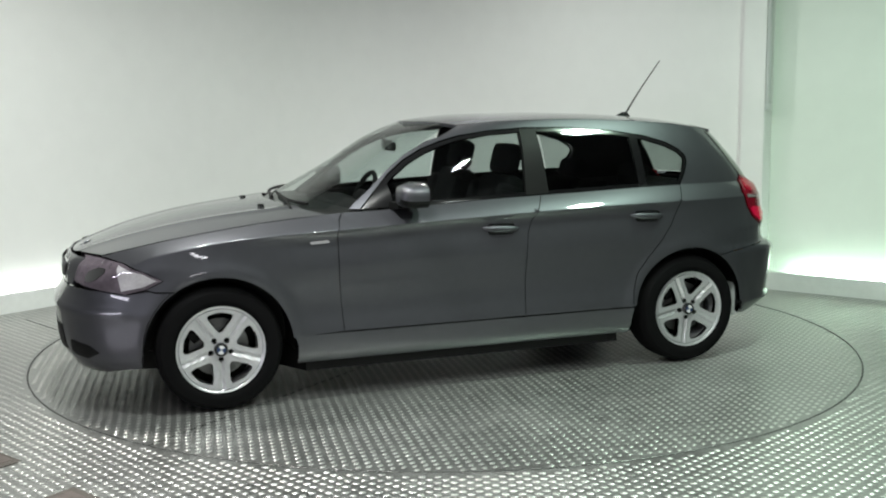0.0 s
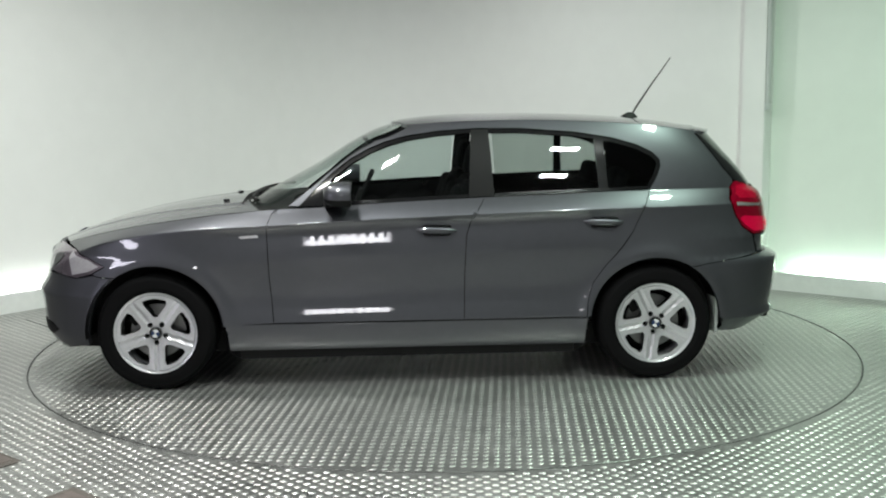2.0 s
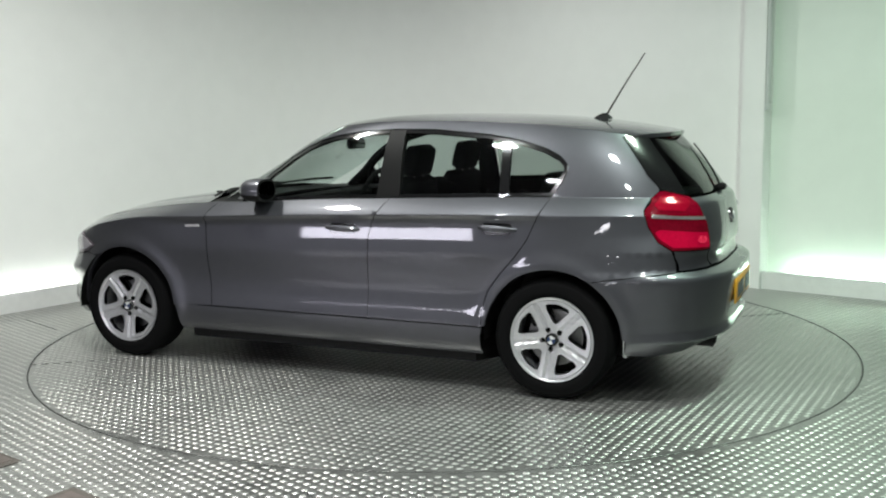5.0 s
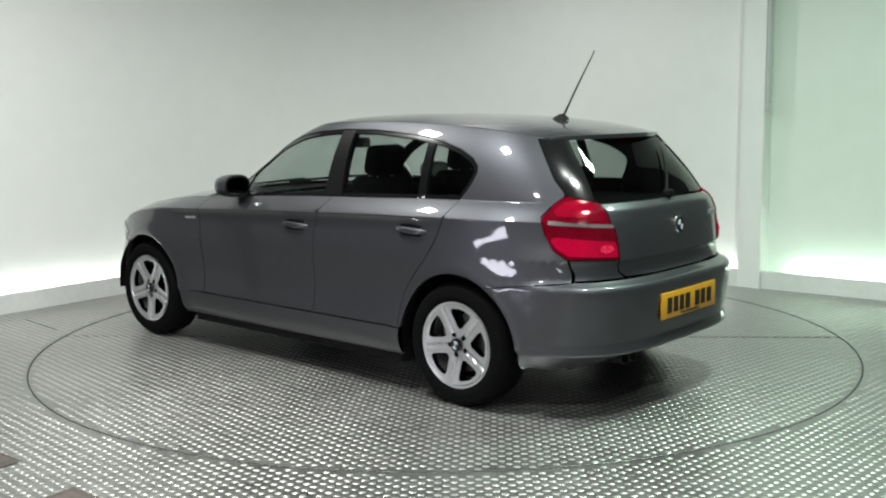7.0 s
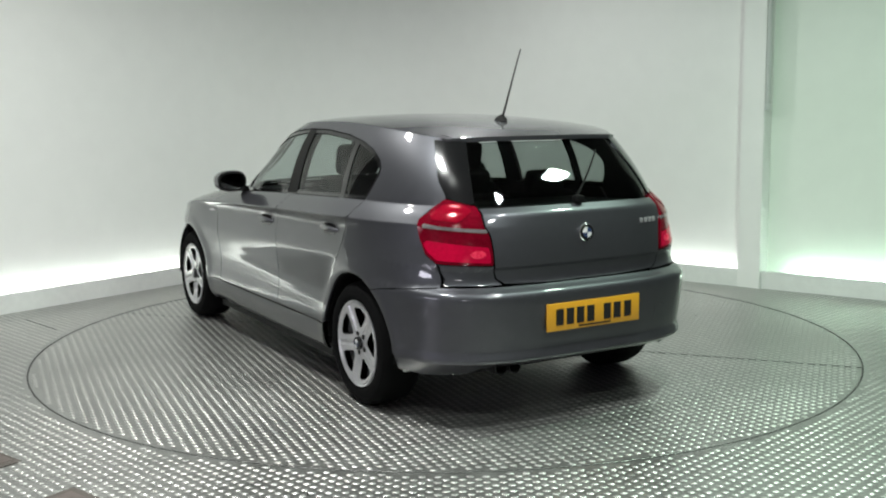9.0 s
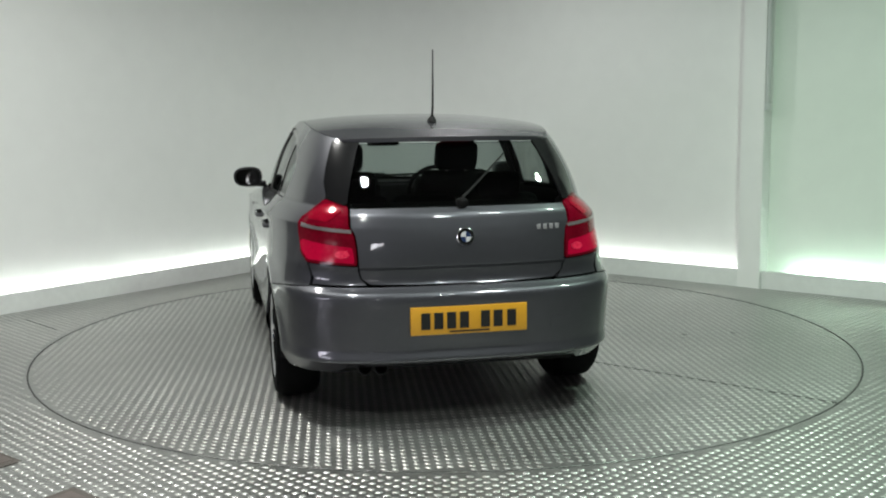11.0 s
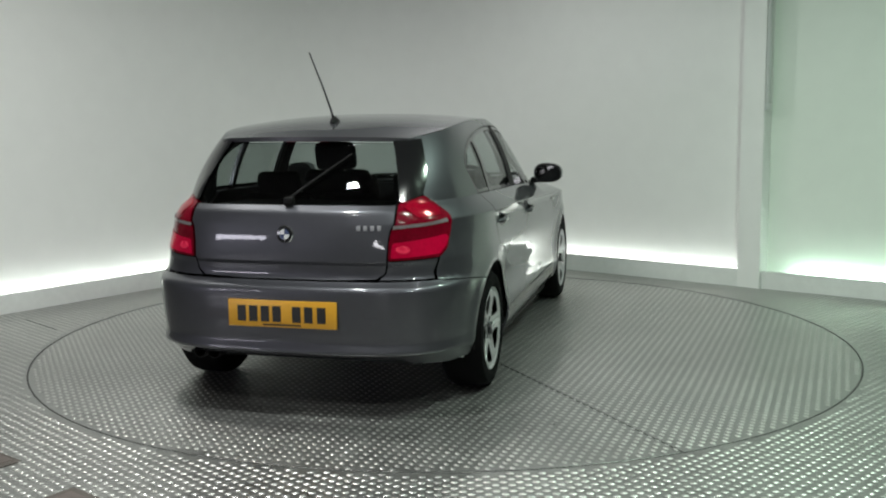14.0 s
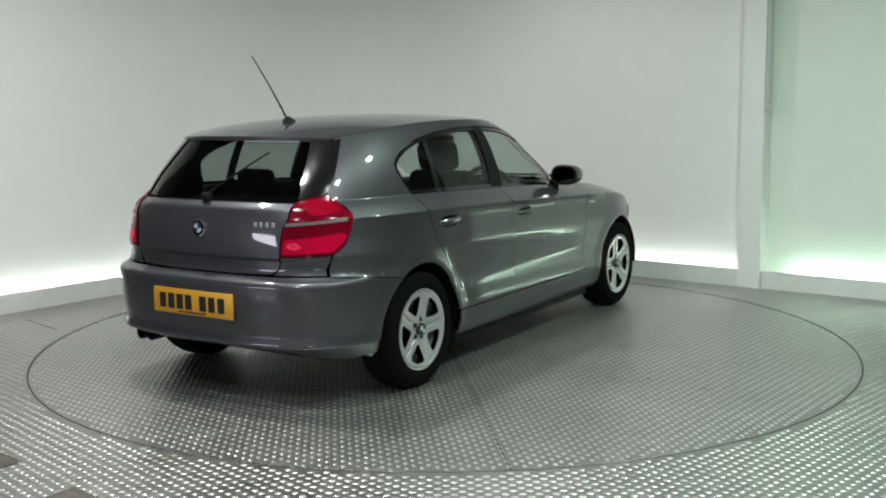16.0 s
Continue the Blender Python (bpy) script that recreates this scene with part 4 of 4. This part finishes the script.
for s in (1, -1):
    y = 0.36 * s
    bm = bmesh.new()
    soft_block(bm, (0.52, 0.50, 0.16), (0.02, y, 0.47), -8, 0.05)
    seat = part("front_seat", bm, SEAT, car, "black fabric front seat")
    bm = bmesh.new()
    soft_block(bm, (0.12, 0.44, 0.60), (-0.29, y, 0.80), -18, 0.05)
    for q in (1, -1):
        soft_block(bm, (0.17, 0.09, 0.52), (-0.265, y + q * 0.20, 0.79), -18, 0.04)
    part("backrest", bm, SEAT, seat)
    bm = bmesh.new()
    soft_block(bm, (0.10, 0.27, 0.18), (-0.395, y, 1.175), -14, 0.04)
    rest = part("headrest", bm, SEAT, seat)
    for q in (1, -1):
        bm = bmesh.new()
        tube(bm, [(-0.385, y + q * 0.06, 1.04), (-0.395, y + q * 0.06, 1.13)], 0.007)
        part("headrest_rod", bm, STEEL, seat)
bm = bmesh.new()
soft_block(bm, (0.48, 1.20, 0.15), (-0.80, 0, 0.48), -8, 0.05)
bench = part("rear_bench", bm, SEAT, car, "black fabric rear bench")
for y, w in ((0.42, 0.44), (0.0, 0.36), (-0.42, 0.44)):
    bm = bmesh.new()
    soft_block(bm, (0.13, w, 0.55), (-1.10, y, 0.74), -20, 0.05)
    part("backrest", bm, SEAT, bench)
for y in (0.40, -0.40):
    bm = bmesh.new()
    soft_block(bm, (0.09, 0.25, 0.13), (-1.21, y, 1.06), -16, 0.035)
    part("headrest", bm, SEAT, bench)
bm = bmesh.new()
soft_block(bm, (0.62, 1.16, 0.03), (-1.52, 0, 0.965), 2, 0.01)
part("parcel_shelf", bm, TRIM, car, "dark parcel shelf")
bm = bmesh.new()
soft_block(bm, (0.46, 1.40, 0.26), (0.60, 0, 0.80), 8, 0.06)
soft_block(bm, (0.14, 0.36, 0.10), (0.42, -0.36, 0.90), 0, 0.04)
dash = part("dashboard", bm, TRIM, car, "black dashboard")
bm = bmesh.new()
soft_block(bm, (0.5, 0.22, 0.35), (0.2, 0, 0.50), 0, 0.04)
part("centre_console", bm, TRIM, car)
bm = bmesh.new()
rings = []
for k in range(28):
    a = 2 * math.pi * k / 28
    c = Vector((0, math.cos(a) * 0.18, math.sin(a) * 0.18))
    rings.append([bm.verts.new(c + (c.normalized() * math.cos(q * math.pi / 3) + Vector((1, 0, 0)) * math.sin(q * math.pi / 3)) * 0.016) for q in range(6)])
for k in range(28):
    a, b = rings[k], rings[(k + 1) % 28]
    for q in range(6):
        bm.faces.new((a[q], a[(q + 1) % 6], b[(q + 1) % 6], b[q]))
wheel_rim = part("steering_wheel", bm, TRIM, car, "black steering wheel")
wheel_rim.matrix_basis = pose(0.27, -0.36, 0.91, 0, -24, 0)
bm = bmesh.new()
soft_block(bm, (0.05, 0.14, 0.12), (0.01, 0, 0), 0, 0.02)
soft_block(bm, (0.02, 0.34, 0.035), (0.01, 0, 0.01), 0, 0.008)
soft_block(bm, (0.02, 0.035, 0.17), (0.01, 0, -0.09), 0, 0.008)
part("steering_hub", bm, TRIM, wheel_rim)
bm = bmesh.new()
soft_block(bm, (0.035, 0.22, 0.065), (0.20, 0, 1.255), 10, 0.02)
tube(bm, [(0.21, 0, 1.27), (0.24, 0, 1.305)], 0.012)
part("interior_mirror", bm, GLOSS, car, "black interior mirror")

# ---------------------------------------------------------------- outside fittings
for s in (1, -1):
    # door mirror
    bm = bmesh.new()
    prof = []
    for x, f in ((0.43, 0.45), (0.42, 0.72), (0.395, 0.92), (0.355, 1.0), (0.305, 1.0), (0.29, 0.96)):
        ring = []
        for k in range(20):
            a = 2 * math.pi * k / 20
            cy, cz = math.cos(a), math.sin(a)
            ring.append((x, s * (0.893 + 0.094 * f * math.copysign(abs(cy) ** 0.75, cy)), 1.03 + 0.066 * f * math.copysign(abs(cz) ** 0.8, cz) * (1.0 - 0.10 * cy)))
        prof.append([bm.verts.new(q) for q in ring])
    for a, b in zip(prof, prof[1:]):
        for k in range(20):
            bm.faces.new((a[k], a[(k + 1) % 20], b[(k + 1) % 20], b[k]))
    bm.faces.new(prof[0])
    bm.faces.new(prof[-1][::-1])
    under = bm.copy()
    bmesh.ops.delete(under, geom=[f for f in under.faces if f.calc_center_median().z > 1.012], context="FACES")
    bmesh.ops.delete(bm, geom=[f for f in bm.faces if f.calc_center_median().z <= 1.012], context="FACES")
    housing = part("door_mirror", bm, PAINT, car, "grey door mirror with black underside")
    part("mirror_underside", under, BLACK, housing, "black lower shell")
    bm = bmesh.new()
    ring = [(0.2885, s * (0.893 + 0.078 * math.copysign(abs(math.cos(2 * math.pi * k / 20)) ** 0.75, math.cos(2 * math.pi * k / 20))), 1.03 + 0.050 * math.copysign(abs(math.sin(2 * math.pi * k / 20)) ** 0.8, math.sin(2 * math.pi * k / 20))) for k in range(20)]
    prism(bm, ring, [(x - 0.003, y, z) for x, y, z in ring])
    part("mirror_glass", bm, MIRROR, housing)
    bm = bmesh.new()
    ring = [(0.2895, s * (0.893 + 0.092 * math.copysign(abs(math.cos(2 * math.pi * k / 20)) ** 0.75, math.cos(2 * math.pi * k / 20))), 1.03 + 0.063 * math.copysign(abs(math.sin(2 * math.pi * k / 20)) ** 0.8, math.sin(2 * math.pi * k / 20))) for k in range(20)]
    prism(bm, ring, [(x - 0.0015, y, z) for x, y, z in ring])
    part("mirror_rim", bm, BLACK, housing)
    bm = bmesh.new()
    prism(bm, [(0.44, s * 0.765, 0.952), (0.33, s * 0.765, 0.958), (0.32, s * 0.775, 0.995), (0.44, s * 0.775, 0.995)], [(0.42, s * 0.865, 0.965), (0.345, s * 0.865, 0.965), (0.34, s * 0.86, 0.99), (0.42, s * 0.86, 0.99)])
    part("mirror_foot", bm, BLACK, housing, "black mirror foot")
    # door handles
    for x, z in ((-0.155, 0.832), (-1.045, 0.862)):
        y0 = side(x, z)[1]
        bm = bmesh.new()
        pts = []
        for k in range(13):
            q = -1 + 2 * k / 12
            pts.append((x + 0.105 * q, s * (side(x + 0.105 * q, z)[1] + 0.027 * (1 - abs(q) ** 4) - 0.004), z + 0.004 * q))
        rr = []
        for k, pnt in enumerate(pts):
            h = 0.016 * (1 - 0.5 * abs(-1 + 2 * k / 12) ** 3)
            rr.append([bm.verts.new((pnt[0], pnt[1] + s * dy, pnt[2] + dz)) for dy, dz in ((0, -h), (0.007, -h * 0.5), (0.008, h * 0.4), (0.002, h), (-0.008, h), (-0.008, -h))])
        for a, b in zip(rr, rr[1:]):
            for k in range(6):
                bm.faces.new((a[k], a[(k + 1) % 6], b[(k + 1) % 6], b[k]))
        bm.faces.new(rr[0])
        bm.faces.new(rr[-1])
        handle = part("door_handle", bm, PAINT, car, "body-coloured door handle")
        # flat black patch on the door paints the shade of the handle's recess
        cup = rounded([(x - 0.075, z - 0.035), (x + 0.075, z - 0.035), (x + 0.085, z + 0.03), (x - 0.085, z + 0.03)], 0.03)
        patch("handle_recess_shade", cup, side, GLOSS, handle, "black patch painting the shade of the handle recess", step=0.03, depth=0.004, lift=0.001, mirror=s < 0)
    # side repeater
    patch("side_indicator", rounded([(0.775, 0.805), (0.875, 0.80), (0.885, 0.818), (0.785, 0.824)], 0.008), side, CLEARLENS, car, "clear side indicator", step=0.03, depth=0.008, lift=0.006, mirror=s < 0)
    # washer nozzle
    bm = bmesh.new()
    soft_block(bm, (0.035, 0.022, 0.012), (1.02, 0.3 * s, bonnet(0.1, 0.7 * 0.3 / 0.72)[2] + 0.004), 0, 0.004)
    part("washer_nozzle", bm, BLACK, car)
    # mud flap behind the rear wheel
    bm = bmesh.new()
    soft_block(bm, (0.02, 0.15, 0.20), (-1.69, 0.70 * s, 0.33), 0, 0.005)
    part("rear_splash_guard", bm, CONDUIT, car, "pale grey splash guard")

# wipers
for y0, y1 in ((0.52, -0.12), (-0.02, -0.60)):
    bm = bmesh.new()
    pts = []
    for k in range(9):
        y = y0 + (y1 - y0) * k / 8
        t = math.asin(min(1, abs(y) / 0.76) ** (QW / 2))
        u = math.copysign(US * t, y)
        z = 0.962 + 0.02 * k / 8
        q = screen(u, z)
        pts.append((q[0] + 0.012, q[1], q[2] + 0.014))
    tube(bm, pts, 0.009, 6)
    tube(bm, [pts[4], (pts[4][0] + 0.02, (pts[4][1] + pts[0][1]) / 2, pts[4][2] - 0.002), (0.90, pts[0][1], 0.955)], 0.008, 6)
    part("windscreen_wiper", bm, BLACK, car, "black windscreen wiper")
bm = bmesh.new()
pts = []
for k in range(7):
    y = 0.0 - 0.26 * k / 6
    z = 1.045 + 0.205 * k / 6
    u, _ = rear_of_y(y, z)
    q = rear(u, z)
    pts.append((q[0] - 0.012, q[1], q[2] + 0.006))
tube(bm, pts, 0.007, 6, 0.004)
soft_block(bm, (0.05, 0.05, 0.04), (-2.024, 0.0, 1.036), 0, 0.012)
part("rear_wiper", bm, BLACK, car, "black rear wiper")

# roof aerial
bm = bmesh.new()
foot = []
for h, f in ((0.0, 1.0), (0.012, 0.85), (0.026, 0.5), (0.034, 0.22)):
    foot.append([bm.verts.new((-1.365 - 0.012 * h / 0.034 + 0.058 * f * math.cos(k * math.pi / 8), 0.024 * f * math.sin(k * math.pi / 8), roof_z(-1.365) + 0.0 + h)) for k in range(16)])
for a, b in zip(foot, foot[1:]):
    for k in range(16):
        bm.faces.new((a[k], a[(k + 1) % 16], b[(k + 1) % 16], b[k]))
bm.faces.new(foot[-1])
aerial = part("roof_aerial", bm, BLACK, car, "black rod aerial on the roof")
bm = bmesh.new()
tube(bm, [(-1.375, 0, 1.40), (-1.42, 0.005, 1.475), (-1.50, 0.02, 1.60), (-1.607, 0.042, 1.755)], 0.0065, 8, 0.003)
part("aerial_rod", bm, BLACK, aerial)

# number plate, drawn with plain bars
bm = bmesh.new()
soft_block(bm, (0.012, 0.55, 0.13), (-2.150, 0, 0.510), 0, 0.004)
plate = part("number_plate", bm, YELLOW, car, "yellow rear number plate with dark bars")
for y in (0.205, 0.145, 0.085, 0.025, -0.075, -0.135, -0.2):
    bm = bmesh.new()
    box(bm, (0.004, 0.042, 0.076), (-2.1575, y, 0.510))
    part("plate_bar", bm, INK, plate, smooth=0)
bm = bmesh.new()
box(bm, (0.004, 0.19, 0.007), (-2.1575, 0.0, 0.458))
part("plate_bar", bm, INK, plate, smooth=0)
patch("plate_recess", [rear_of_y(0.30, 0.585), rear_of_y(-0.30, 0.585), rear_of_y(-0.30, 0.43), rear_of_y(0.30, 0.43)], rear, PAINT, car, depth=0.004, lift=-0.001)
patch("towing_eye_cover", [rear_of_y(-0.40, 0.50), rear_of_y(-0.47, 0.50), rear_of_y(-0.47, 0.43), rear_of_y(-0.40, 0.43)], rear, PAINT, car, depth=0.003, lift=0.002)
# round badges on tailgate and bonnet, a small model badge of plain bars
for at, turn in (((-2.085, 0, 0.883), 4), ((1.922, 0, 0.763), 118)):
    bm = bmesh.new()
    lathe(bm, [(0.041, -0.004), (0.041, 0.004), (0.037, 0.008), (0.03, 0.009), (0.003, 0.010)], 32, caps=True)
    badge = part("badge", bm, GLOSS, car, "round black, blue and white badge")
    badge.matrix_basis = pose(*at) @ pose(0, 0, 0, 0, turn, 0) @ pose(0, 0, 0, 0, 0, 90)
    bm = bmesh.new()
    lathe(bm, [(0.0425, -0.004), (0.0425, 0.005), (0.0395, 0.008), (0.0395, -0.004)], 32, closed=True)
    part("badge_rim", bm, CHROME, badge)
    for k, mt in enumerate((WHITE, BLUE, WHITE, BLUE)):
        bm = bmesh.new()
        arc = [(0.025 * math.cos(math.pi / 2 * (k + q / 5)), 0.025 * math.sin(math.pi / 2 * (k + q / 5))) for q in range(6)]
        prism(bm, [(0, 0.0085, 0)] + [(a, 0.0085, c) for a, c in arc], [(0, 0.012, 0)] + [(a, 0.012, c) for a, c in arc])
        part("badge_quarter", bm, mt, badge)
for k in range(4):
    bm = bmesh.new()
    u, z = rear_of_y(-0.36 - 0.032 * k, 0.915)
    q = rear(u, z)
    box(bm, (0.006, 0.018, 0.024), (q[0] - 0.002, q[1], q[2]), 0.001)
    part("model_badge", bm, SILVERWRITE, car, "silver model badge bars")
# exhaust
for y in (0.475, 0.40):
    bm = bmesh.new()
    lathe(bm, [(0.033, 0.14), (0.035, -0.02), (0.030, -0.022), (0.028, 0.13)], 20, closed=True)
    pipe = part("exhaust_pipe", bm, BLACK, car, "dark steel exhaust pipe")
    pipe.matrix_basis = pose(-2.055, y, 0.29) @ pose(0, 0, 0, 0, 0, -90)
bm = bmesh.new()
soft_block(bm, (0.3, 0.9, 0.10), (-1.80, 0, 0.32), 0, 0.03)
part("rear_silencer", bm, BLACK, car, "dark exhaust silencer")
# roof-end spoiler lip and high brake lamp
patch("spoiler_lip", [(1.70, -0.56), (1.80, -0.57), (1.80, 0.57), (1.70, 0.56)], roof, PAINT, car, lift=0.002, depth=0.02, gap=0, facing=lambda p: Vector((0, 0, 1)))
bm = bmesh.new()
soft_block(bm, (0.02, 0.22, 0.016), (-1.772, 0, 1.318), 0, 0.004)
part("high_brake_lamp", bm, RED, car, "red high brake lamp")


# ---------------------------------------------------------------- motion
def heading(t):
    return 200.136 - 8.3908 * t - 0.0688455 * t * t + 0.002346 * t**3


def motions():
    car_rows, table_rows = [], []
    for k in range(33):
        t = k * 0.5
        spin = pose(0, 0, 0, 0, 0, heading(t))
        car_rows.append((t, spin @ pose(0.2545, 0.3083, 0.003)))
        table_rows.append((t, spin))
    walk(car, car_rows)
    walk(turntable, table_rows)


motions()
